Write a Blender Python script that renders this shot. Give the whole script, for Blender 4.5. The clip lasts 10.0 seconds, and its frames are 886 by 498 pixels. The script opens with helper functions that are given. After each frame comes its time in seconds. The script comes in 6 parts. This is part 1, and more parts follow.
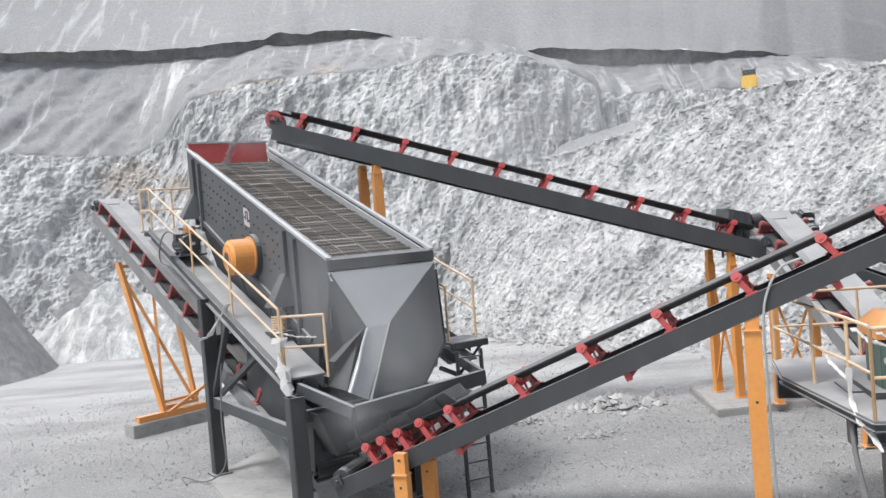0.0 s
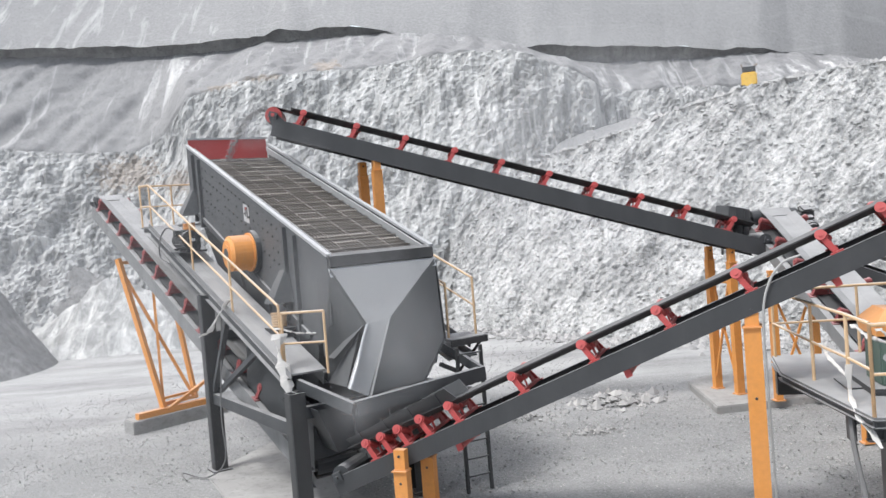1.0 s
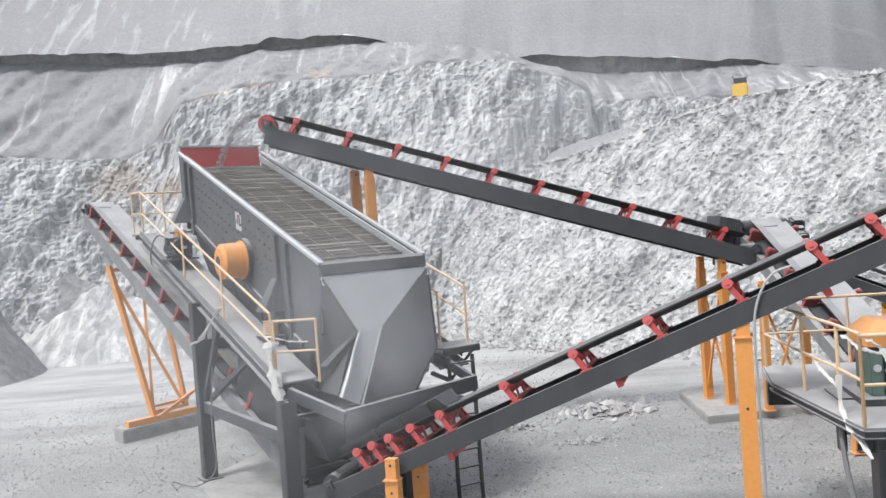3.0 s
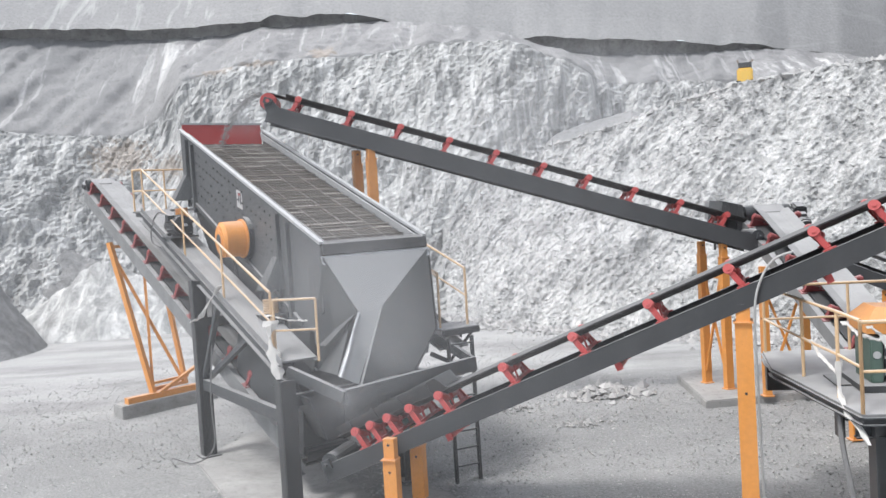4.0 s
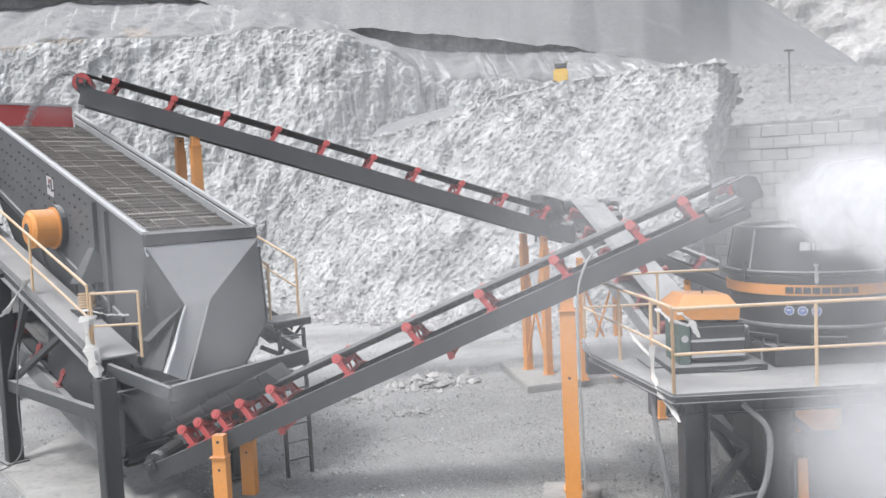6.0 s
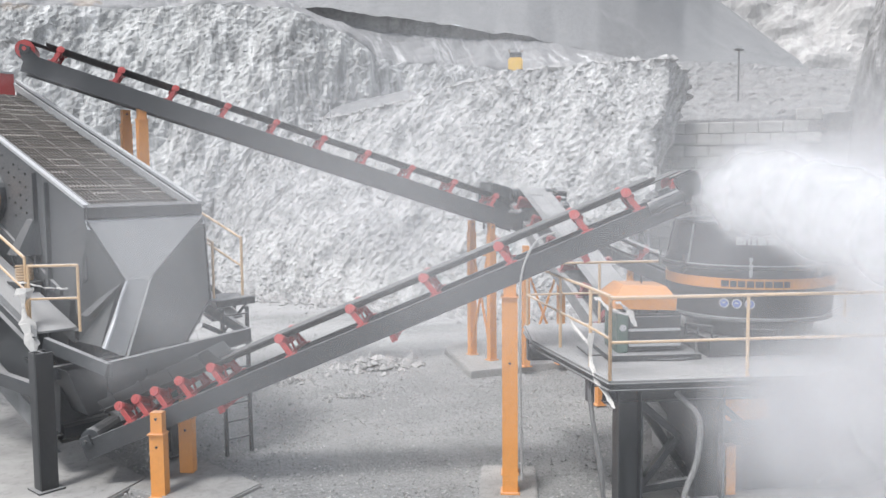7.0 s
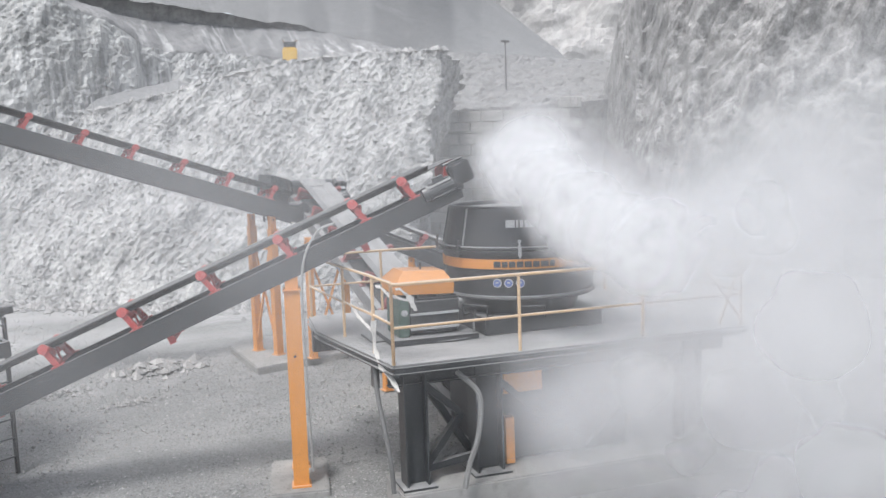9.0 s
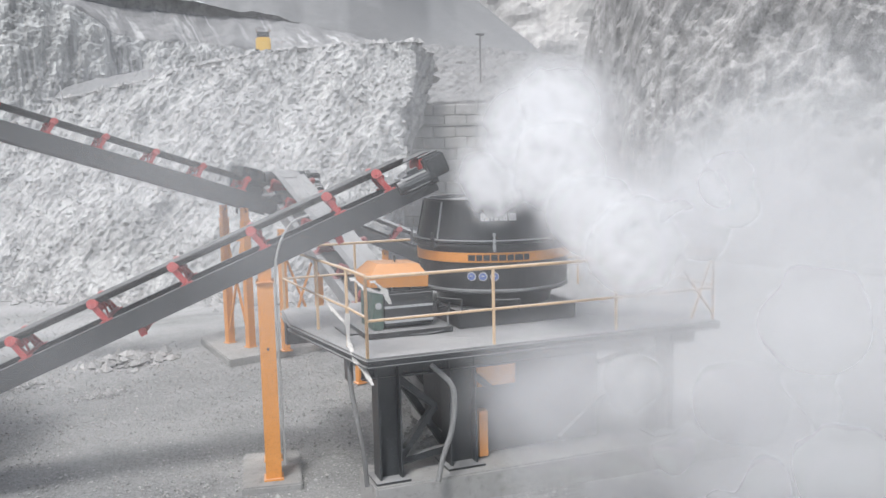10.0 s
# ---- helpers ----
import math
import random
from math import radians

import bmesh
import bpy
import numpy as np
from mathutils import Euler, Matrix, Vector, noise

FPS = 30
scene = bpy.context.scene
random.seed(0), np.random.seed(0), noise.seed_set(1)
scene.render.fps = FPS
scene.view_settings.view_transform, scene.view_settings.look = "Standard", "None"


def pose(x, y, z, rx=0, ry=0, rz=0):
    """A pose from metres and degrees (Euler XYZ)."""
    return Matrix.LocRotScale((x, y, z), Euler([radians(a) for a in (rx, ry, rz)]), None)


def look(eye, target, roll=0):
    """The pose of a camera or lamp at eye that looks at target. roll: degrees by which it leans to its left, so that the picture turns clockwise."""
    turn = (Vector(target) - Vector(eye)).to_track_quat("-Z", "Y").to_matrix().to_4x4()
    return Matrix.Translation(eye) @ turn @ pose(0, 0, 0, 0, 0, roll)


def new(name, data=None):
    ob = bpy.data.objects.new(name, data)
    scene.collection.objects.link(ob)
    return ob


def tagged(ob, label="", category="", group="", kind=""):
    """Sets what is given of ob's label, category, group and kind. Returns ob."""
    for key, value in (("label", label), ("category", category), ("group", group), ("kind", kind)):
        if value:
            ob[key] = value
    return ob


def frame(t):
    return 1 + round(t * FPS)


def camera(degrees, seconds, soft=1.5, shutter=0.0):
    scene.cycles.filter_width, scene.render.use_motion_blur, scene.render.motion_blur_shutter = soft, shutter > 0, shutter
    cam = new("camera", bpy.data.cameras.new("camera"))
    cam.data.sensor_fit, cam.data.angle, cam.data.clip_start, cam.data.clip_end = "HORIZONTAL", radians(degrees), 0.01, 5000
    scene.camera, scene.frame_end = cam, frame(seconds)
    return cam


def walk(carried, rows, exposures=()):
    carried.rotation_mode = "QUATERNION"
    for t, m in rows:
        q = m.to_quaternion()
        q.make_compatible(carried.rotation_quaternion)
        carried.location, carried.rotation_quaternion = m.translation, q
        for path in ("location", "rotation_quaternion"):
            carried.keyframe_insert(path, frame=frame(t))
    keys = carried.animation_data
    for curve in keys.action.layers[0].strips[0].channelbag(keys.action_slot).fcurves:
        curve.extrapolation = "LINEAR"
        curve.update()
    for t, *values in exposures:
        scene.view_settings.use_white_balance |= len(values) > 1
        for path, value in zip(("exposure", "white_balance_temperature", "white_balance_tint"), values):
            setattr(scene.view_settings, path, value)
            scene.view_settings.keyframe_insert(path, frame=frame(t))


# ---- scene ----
cam = camera(54.49, 10.0)
PATH = [
    (0.0, pose(0.003, 0.010, 5.000, 88.25, 4.62, -0.15)),
    (0.5, pose(-0.007, -0.005, 4.996, 88.13, 4.57, -0.19)),
    (1.0, pose(-0.008, 0.003, 4.993, 88.04, 4.56, -0.19)),
    (1.5, pose(-0.007, -0.000, 5.003, 88.38, 4.58, -0.41)),
    (2.0, pose(-0.003, -0.004, 4.998, 88.89, 4.37, -0.54)),
    (3.5, pose(-0.023, -0.005, 4.997, 88.01, 4.13, -0.89)),
    (4.0, pose(-0.020, 0.028, 4.985, 87.36, 3.47, -0.65)),
    (4.5, pose(-0.089, 0.018, 5.005, 87.24, 3.97, -1.53)),
    (5.0, pose(-0.151, 0.013, 4.986, 87.35, 4.46, -5.62)),
    (5.5, pose(-0.232, 0.031, 5.002, 86.83, 3.68, -10.34)),
    (7.0, pose(-0.165, -0.068, 4.978, 85.10, 0.54, -15.61)),
    (7.5, pose(-0.143, -0.138, 4.987, 85.06, 0.72, -21.44)),
    (8.0, pose(-0.090, -0.131, 4.990, 84.70, 1.98, -26.42)),
    (8.5, pose(-0.091, -0.177, 4.983, 84.40, 2.36, -28.87)),
    (9.0, pose(-0.110, -0.163, 4.991, 84.12, 1.98, -29.99)),
    (9.5, pose(-0.119, -0.132, 4.988, 83.75, 1.71, -30.96)),
    (10.0, pose(-0.121, -0.132, 4.993, 83.59, 1.39, -31.74)),
]
walk(cam, PATH, [(0.0, 1.06), (2.0, 1.09), (6.0, 1.09), (7.2, 1.0), (8.2, 0.86), (10.0, 0.86)])

# ---- light ----
world = bpy.data.worlds.new("overcast")
scene.world = world
world.use_nodes = True
wn, wl = world.node_tree.nodes, world.node_tree.links
sky = wn.new("ShaderNodeTexSky")
sky.sky_type, sky.sun_disc = "NISHITA", False
sky.sun_elevation, sky.sun_rotation = radians(58), radians(-50)
sky.air_density, sky.dust_density, sky.altitude = 1.0, 4.0, 800
soft_sky = wn.new("ShaderNodeHueSaturation")
soft_sky.inputs["Saturation"].default_value = 0.38
wl.new(sky.outputs[0], soft_sky.inputs["Color"])
wl.new(soft_sky.outputs[0], wn["Background"].inputs["Color"])
wn["Background"].inputs["Strength"].default_value = 0.15
sun = new("sun", bpy.data.lights.new("sun", "SUN"))
sun.data.energy, sun.data.angle, sun.data.color = 1.5, radians(14), (1.0, 0.985, 0.965)
sun.matrix_world = look((-30, -25, 62), (0, 0, 0))
scene.cycles.transparent_max_bounces = 256

# ---- materials ----


class Mat:
    """A small node builder round one Principled shader."""

    def __init__(self, name):
        self.m = bpy.data.materials.new(name)
        self.m.use_nodes = True
        self.n, self.l = self.m.node_tree.nodes, self.m.node_tree.links
        self.bsdf = self.n["Principled BSDF"]

    def node(self, kind, **inputs):
        nd = self.n.new(kind)
        for key, value in inputs.items():
            sock = nd.inputs[key.replace("_", " ")]
            if isinstance(value, bpy.types.NodeSocket):
                self.l.new(value, sock)
            else:
                sock.default_value = value
        return nd

    def coords(self, scale=(1, 1, 1), turn=(0, 0, 0), world=True):
        if world:
            src = self.n.new("ShaderNodeNewGeometry").outputs["Position"]
        else:
            src = self.n.new("ShaderNodeTexCoord").outputs["Object"]
        mp = self.node("ShaderNodeMapping", Vector=src)
        mp.inputs["Scale"].default_value = scale
        mp.inputs["Rotation"].default_value = turn
        return mp.outputs[0]

    def noise(self, vec, scale, detail=4.0, rough=0.55, distort=0.0):
        nd = self.node("ShaderNodeTexNoise", Vector=vec, Scale=scale, Detail=detail, Roughness=rough, Distortion=distort)
        return nd.outputs[0]

    def ramp(self, fac, a, b, lo=0.0, hi=1.0):
        nd = self.node("ShaderNodeMapRange", Value=fac)
        nd.inputs["From Min"].default_value, nd.inputs["From Max"].default_value = a, b
        nd.inputs["To Min"].default_value, nd.inputs["To Max"].default_value = lo, hi
        return nd.outputs[0]

    def mix(self, fac, a, b):
        nd = self.n.new("ShaderNodeMix")
        nd.data_type = "RGBA"
        for sock, value in ((nd.inputs[0], fac), (nd.inputs[6], a), (nd.inputs[7], b)):
            if isinstance(value, bpy.types.NodeSocket):
                self.l.new(value, sock)
            else:
                sock.default_value = value if not isinstance(value, tuple) else (*value, 1.0)
        return nd.outputs[2]

    def math(self, op, a, b):
        nd = self.n.new("ShaderNodeMath")
        nd.operation = op
        for sock, value in zip(nd.inputs, (a, b)):
            if isinstance(value, bpy.types.NodeSocket):
                self.l.new(value, sock)
            else:
                sock.default_value = value
        return nd.outputs[0]

    def up(self):
        """The upward part of the surface's own normal."""
        geo = self.n.new("ShaderNodeNewGeometry")
        sep = self.node("ShaderNodeSeparateXYZ", Vector=geo.outputs["Normal"])
        return sep.outputs[2]

    def bump(self, height, strength=0.4, distance=0.02):
        nd = self.node("ShaderNodeBump", Height=height, Strength=strength, Distance=distance)
        self.l.new(nd.outputs[0], self.bsdf.inputs["Normal"])

    def done(self, colour, rough, metal=0.0):
        for key, value in (("Base Color", colour), ("Roughness", rough), ("Metallic", metal)):
            sock = self.bsdf.inputs[key]
            if isinstance(value, bpy.types.NodeSocket):
                self.l.new(value, sock)
            else:
                sock.default_value = (*value, 1.0) if isinstance(value, tuple) else value
        return self.m


DUST = (0.50, 0.50, 0.50)


def painted(name, colour, rough=0.5, dust=0.8, film=0.12, metal=0.0, bump=0.1):
    """Paint or rubber under quarry dust: a thin film all over, a thick coat on what faces up."""
    k = Mat(name)
    p = k.coords()
    big, fine = k.noise(p, 1.1, 5), k.noise(p, 14.0, 4)
    streak = k.noise(k.coords((2.2, 2.2, 0.5)), 1.3, 4)
    base = k.mix(k.ramp(fine, 0.35, 0.75), tuple(c * 0.93 for c in colour), tuple(min(1, c * 1.06) for c in colour))
    thin = k.math("MULTIPLY", k.ramp(streak, 0.3, 0.75, 0.55, 1.0), film * 1.4)
    coat = k.math("MULTIPLY", k.ramp(k.up(), 0.35, 0.95), k.ramp(big, 0.3, 0.62, dust * 0.6, dust))
    fac = k.math("MAXIMUM", thin, coat)
    col = k.mix(fac, base, DUST)
    k.bump(fine, bump, 0.004)
    return k.done(col, k.ramp(fac, 0, 1, rough, 0.95), metal)


steel_dark = painted("dark_grey_paint", (0.032, 0.036, 0.040), 0.45, 0.60, 0.045)
# Darker and barely dusted: shade under screen and deck is put into the paint.
steel_plain = painted("shade_darkened_grey_paint", (0.026, 0.029, 0.032), 0.5, 0.12, 0.03)
steel_beam = painted("conveyor_dark_paint", (0.025, 0.027, 0.030), 0.5, 0.5, 0.045)
# Lighter than steel_dark: the haze about the screen is put into this grey.
screen_grey = painted("haze_lightened_grey_paint", (0.05, 0.054, 0.058), 0.5, 0.6, 0.075)
# Darker copy of red: shade under the belts is in its colour, with dust.
red_shaded = painted("shaded_dusty_red_paint", (0.24, 0.022, 0.022), 0.6, 0.4, 0.08)
steel_dusty = painted("dust_caked_grey_paint", (0.085, 0.088, 0.09), 0.6, 0.62, 0.26)
# Dust plus the haze round the chute, both put into the side plates' grey.
chute_dark = painted("dusty_hazed_dark_plate", (0.045, 0.048, 0.05), 0.55, 0.5, 0.08)
steel_black = painted("black_paint", (0.018, 0.020, 0.022), 0.4, 0.55, 0.05)
orange = painted("orange_paint", (0.71, 0.27, 0.03), 0.42, 0.4, 0.09)
rail_paint = painted("pale_orange_paint", (0.66, 0.40, 0.16), 0.5, 0.85, 0.26)
red = painted("red_paint", (0.40, 0.030, 0.027), 0.45, 0.34, 0.06)
rubber = painted("black_rubber", (0.022, 0.022, 0.023), 0.75, 0.3, 0.07)
belt_dusty = painted("dusty_belt", (0.10, 0.10, 0.10), 0.85, 0.60, 0.2)
plate_grey = painted("worn_steel_plate", (0.34, 0.35, 0.355), 0.5, 0.35, 0.2)
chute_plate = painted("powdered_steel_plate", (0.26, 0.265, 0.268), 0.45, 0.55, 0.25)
walk_plate = painted("dusty_walkway_plate", (0.11, 0.112, 0.115), 0.7, 0.62, 0.2)
green = painted("green_paint", (0.01, 0.06, 0.035), 0.45, 0.6, 0.12)
bright = painted("bare_bright_steel", (0.55, 0.56, 0.57), 0.35, 0.4, 0.1, 0.6)
wire_pale = painted("dusty_wire_steel", (0.31, 0.275, 0.235), 0.6, 0.4, 0.1, 0.2)
white_paint = painted("white_lettering", (0.46, 0.46, 0.46), 0.5, 0.2, 0.1)
blue_paint = painted("blue_sticker", (0.09, 0.14, 0.36), 0.5, 0.2, 0.1)
cloth = painted("dirty_white_cloth", (0.58, 0.56, 0.53), 0.9, 0.4, 0.2)
cable_mat = painted("grey_cable", (0.06, 0.06, 0.06), 0.7, 0.5, 0.2)
hose_mat = painted("dark_grey_hose", (0.13, 0.13, 0.128), 0.7, 0.4, 0.2)
cable_pale = painted("pale_cable", (0.35, 0.35, 0.34), 0.7, 0.4, 0.2)
wire_mid = painted("brown_wire_steel", (0.17, 0.15, 0.128), 0.6, 0.3, 0.1, 0.2)
wire_mat = painted("wire_mesh_steel", (0.10, 0.083, 0.066), 0.55, 0.16, 0.08, 0.2)
yellow = painted("yellow_machine_paint", (0.70, 0.42, 0.03), 0.5, 0.3, 0.12)


def stony(name, dark, light, scale=1.0, streak=(1, 1, 1), turn=(0, 0, 0), bump=0.6, white=0.45, spread=(0.35, 0.68), chips=0.5, stains=()):
    """Broken rock: grey mass, pale powder in streaks and on flats, chips of their own tone, dark cracks."""
    k = Mat(name)
    p = k.coords()
    ps = k.coords(streak, turn)
    mass = k.noise(p, 0.10 * scale, 6, 0.6)
    mid = k.noise(ps, 0.55 * scale, 8, 0.62, 0.6)
    fine = k.noise(p, 3.2 * scale, 6, 0.65)
    bent = k.node("ShaderNodeVectorMath", Vector=ps)
    bent.operation = "ADD"
    wob = k.node("ShaderNodeTexNoise", Vector=p, Scale=1.6 * scale, Detail=3.0)
    k.l.new(wob.outputs["Color"], bent.inputs[1])
    chip = k.node("ShaderNodeTexVoronoi", Vector=bent.outputs[0], Scale=1.5 * scale)
    chip2 = k.node("ShaderNodeTexVoronoi", Vector=bent.outputs[0], Scale=4.2 * scale)
    tone = k.node("ShaderNodeSeparateColor", Color=chip.outputs["Color"]).outputs[0]
    tone2 = k.node("ShaderNodeSeparateColor", Color=chip2.outputs["Color"]).outputs[1]
    level = k.math("ADD", k.ramp(mid, *spread), k.math("MULTIPLY", k.math("SUBTRACT", k.math("ADD", tone, tone2), 1.0), chips * 0.55))
    col = k.mix(k.ramp(level, -0.05, 1.05), dark, light)
    shade = k.noise(k.coords(tuple(0.25 * v for v in streak), turn), 0.55 * scale, 4, 0.6, 0.8)
    col = k.mix(k.math("MULTIPLY", k.ramp(shade, 0.52, 0.36), min(0.5, chips * 0.5)), col, tuple(c * 0.9 for c in dark))
    col = k.mix(k.math("MULTIPLY", k.ramp(mass, 0.42, 0.66), white), col, tuple(min(0.8, c * 1.12) for c in light))
    col = k.mix(k.ramp(fine, 0.30, 0.46, 0.55, 0.0), col, tuple(c * 0.6 for c in dark))
    for place, reach in stains:
        away = k.node("ShaderNodeVectorMath", Vector=p)
        away.operation = "SUBTRACT"
        away.inputs[1].default_value = place
        span = k.node("ShaderNodeVectorMath", Vector=away.outputs[0])
        span.operation = "DIVIDE"
        span.inputs[1].default_value = reach
        size = k.node("ShaderNodeVectorMath", Vector=span.outputs[0])
        size.operation = "LENGTH"
        edge = k.math("ADD", size.outputs["Value"], k.math("MULTIPLY", k.math("SUBTRACT", wob.outputs[0], 0.5), 2.2))
        col = k.mix(k.ramp(edge, 1.0, 0.55, 0.0, 0.75), col, k.mix(k.ramp(fine, 0.3, 0.7), (0.20, 0.165, 0.135), (0.44, 0.395, 0.35)))
    height = k.math("ADD", k.math("ADD", mid, k.math("MULTIPLY", fine, 0.35)), k.math("MULTIPLY", k.math("ADD", chip.outputs[0], k.math("MULTIPLY", chip2.outputs[0], 0.5)), 0.35 * chips))
    k.bump(height, bump, 0.22 / max(0.6, scale ** 0.5))
    return k.done(col, 0.95)


BROWN = [((-12.1, 49.0, 13.7), (1.5, 3.5, 0.42)), ((-9.3, 49.6, 13.95), (1.4, 3.5, 0.35)), ((-6.1, 50.0, 14.7), (1.0, 3.5, 0.65)), ((-17.5, 49.5, 9.0), (2.2, 4.0, 1.3)), ((-14.2, 49.5, 8.2), (1.6, 4.0, 1.0))]
rock_face = stony("blasted_rock", (0.235, 0.239, 0.237), (0.63, 0.632, 0.624), 2.9, (1.25, 0.5, 0.24), (0.0, -0.32, 0.0), 0.5, 0.4, (0.42, 0.64), 0.62, BROWN)
rubble_face = stony("rubble_slope", (0.27, 0.274, 0.272), (0.64, 0.64, 0.632), 4.2, (1.0, 0.6, 0.55), (0.0, -0.5, 0.0), 0.75, 0.4, (0.36, 0.66), 0.9)
side_rock = stony("broken_side_rock", (0.17, 0.167, 0.166), (0.46, 0.456, 0.452), 3.0, (1.0, 0.7, 0.7), (0.0, -0.4, 0.0), 0.6, 0.25, (0.34, 0.66), 0.9)
far_rock = stony("far_pale_rock", (0.33, 0.322, 0.316), (0.52, 0.51, 0.50), 0.7, (1.0, 0.6, 0.6), (0.0, -0.4, 0.0), 0.4, 0.3, (0.38, 0.66), 0.5)
scree = stony("streaked_scree", (0.225, 0.225, 0.228), (0.60, 0.60, 0.595), 1.3, (1.2, 0.16, 0.14), (0.0, -0.45, 0.0), 0.3, 0.06, (0.56, 0.72), 0.2, BROWN[:3])


def waste_material():
    """Fine grey spoil, speckled, with pale runnels of powder down its west side and faint old tracks."""
    k = Mat("fine_grey_waste")
    p = k.coords()
    sep = k.node("ShaderNodeSeparateXYZ", Vector=p)
    speck, mass = k.noise(p, 5.5, 5, 0.65), k.noise(p, 0.12, 5)
    run = k.noise(k.coords((1.2, 0.16, 0.14), (0.0, -0.5, 0.0)), 1.1, 7, 0.62, 0.5)
    west = k.ramp(sep.outputs[0], -3.0, -14.0)
    col = k.mix(k.ramp(speck, 0.3, 0.7), (0.205, 0.206, 0.208), (0.305, 0.306, 0.308))
    col = k.mix(k.ramp(mass, 0.4, 0.7, 0.0, 0.35), col, (0.33, 0.33, 0.33))
    col = k.mix(k.math("MULTIPLY", k.ramp(run, 0.55, 0.70), k.math("MULTIPLY", west, 0.75)), col, (0.52, 0.52, 0.515))
    track = k.noise(k.coords((0.05, 0.05, 0.35)), 1.0, 3, 0.5, 1.2)
    col = k.mix(k.math("MULTIPLY", k.ramp(k.math("ABSOLUTE", k.math("SUBTRACT", track, 0.5), 0.0), 0.012, 0.0), 0.35), col, (0.36, 0.36, 0.36))
    k.bump(speck, 0.35, 0.08)
    return k.done(col, 0.95)


waste_slope = waste_material()
dark_seam = stony("dark_seam", (0.27, 0.272, 0.273), (0.46, 0.462, 0.463), 1.5, (1, 1, 0.5), (0, 0, 0), 0.4, 0.0)
mast_brown = painted("rusty_brown_steel", (0.16, 0.11, 0.07), 0.7, 0.4, 0.2)
gravel_pile_mat = stony("grey_gravel", (0.20, 0.20, 0.20), (0.33, 0.33, 0.33), 4.0, (1, 1, 1), (0, 0, 0), 0.5, 0.1, (0.35, 0.68), 0.8)


def pebble_material():
    """Stones that differ one from another."""
    k = Mat("pebbles")
    rnd = k.n.new("ShaderNodeNewGeometry").outputs["Random Per Island"]
    col = k.mix(rnd, (0.22, 0.222, 0.22), (0.48, 0.47, 0.46))
    col = k.mix(k.ramp(k.noise(k.coords(), 30.0, 3), 0.4, 0.7, 0.0, 0.4), col, (0.42, 0.42, 0.415))
    return k.done(col, 0.95)


pebble_mat = pebble_material()
block_mat = stony("cast_concrete_block", (0.34, 0.335, 0.325), (0.45, 0.445, 0.435), 1.2, (1, 1, 1), (0, 0, 0), 0.3, 0.25, (0.35, 0.68), 0.2)
slab_mat = stony("concrete_slab", (0.26, 0.256, 0.248), (0.37, 0.366, 0.357), 2.0, (1, 1, 1), (0, 0, 0), 0.12, 0.3, (0.35, 0.68), 0.15)


def ground_material():
    """Quarry floor: fine grey grit, pale powder where lorries run, stones in between."""
    k = Mat("quarry_floor")
    p = k.coords()
    pr = k.coords((0.12, 0.55, 1.0), (0, 0, 0.25))
    grit = k.noise(p, 22.0, 5, 0.65)
    blot = k.noise(p, 0.55, 6, 0.6, 0.4)
    run = k.noise(pr, 1.0, 5, 0.6)
    sep = k.node("ShaderNodeSeparateXYZ", Vector=p)
    road = k.math("MULTIPLY", k.ramp(sep.outputs[1], 20.0, 28.0), k.ramp(run, 0.36, 0.56))
    col = k.mix(k.ramp(grit, 0.3, 0.7), (0.15, 0.152, 0.15), (0.33, 0.332, 0.33))
    col = k.mix(k.ramp(blot, 0.45, 0.7, 0.0, 0.45), col, (0.39, 0.39, 0.387))
    col = k.mix(k.math("MULTIPLY", road, 0.7), col, (0.43, 0.43, 0.427))
    vor = k.node("ShaderNodeTexVoronoi", Vector=p, Scale=9.0)
    k.bump(k.math("ADD", grit, k.math("MULTIPLY", vor.outputs[0], 0.6)), 0.5, 0.03)
    return k.done(col, 0.95)


floor_mat = ground_material()

# ---- building helpers ----


def thing(name, m, label, category, group="", kind=""):
    ob = new(name)
    ob.empty_display_size = 0.2
    ob.matrix_basis = m
    return tagged(ob, label, category, group, kind)


def mesh_of(name, bm, material):
    bmesh.ops.recalc_face_normals(bm, faces=bm.faces)
    me = bpy.data.meshes.new(name)
    bm.to_mesh(me)
    bm.free()
    me.materials.append(material)
    return me


def part(name, bm, material, parent=None, label="", m=None, smooth=False):
    """One bmesh as one object under a thing or a part."""
    me = bm if isinstance(bm, bpy.types.Mesh) else mesh_of(name, bm, material)
    if smooth:
        me.shade_smooth()
    ob = new(name, me)
    ob.parent = parent
    if m is not None:
        ob.matrix_basis = m
    return tagged(ob, label)


def hexa(bm, base, top):
    """A solid between two quads with corners in the same order."""
    v = [bm.verts.new(p) for p in (*base, *top)]
    for f in ((0, 3, 2, 1), (4, 5, 6, 7), (0, 1, 5, 4), (1, 2, 6, 5), (2, 3, 7, 6), (3, 0, 4, 7)):
        bm.faces.new([v[i] for i in f])
    return bm


def box(bm, centre, size):
    (x, y, z), (a, b, c) = centre, (s / 2 for s in size)
    q = [(-a, -b), (a, -b), (a, b), (-a, b)]
    return hexa(bm, [(x + i, y + j, z - c) for i, j in q], [(x + i, y + j, z + c) for i, j in q])


def axes(p, q, up):
    d = (Vector(q) - Vector(p)).normalized()
    side = d.cross(Vector(up))
    if side.length < 1e-4:
        side = d.cross(Vector((1, 0, 0)))
    side.normalize()
    return d, side, side.cross(d).normalized()


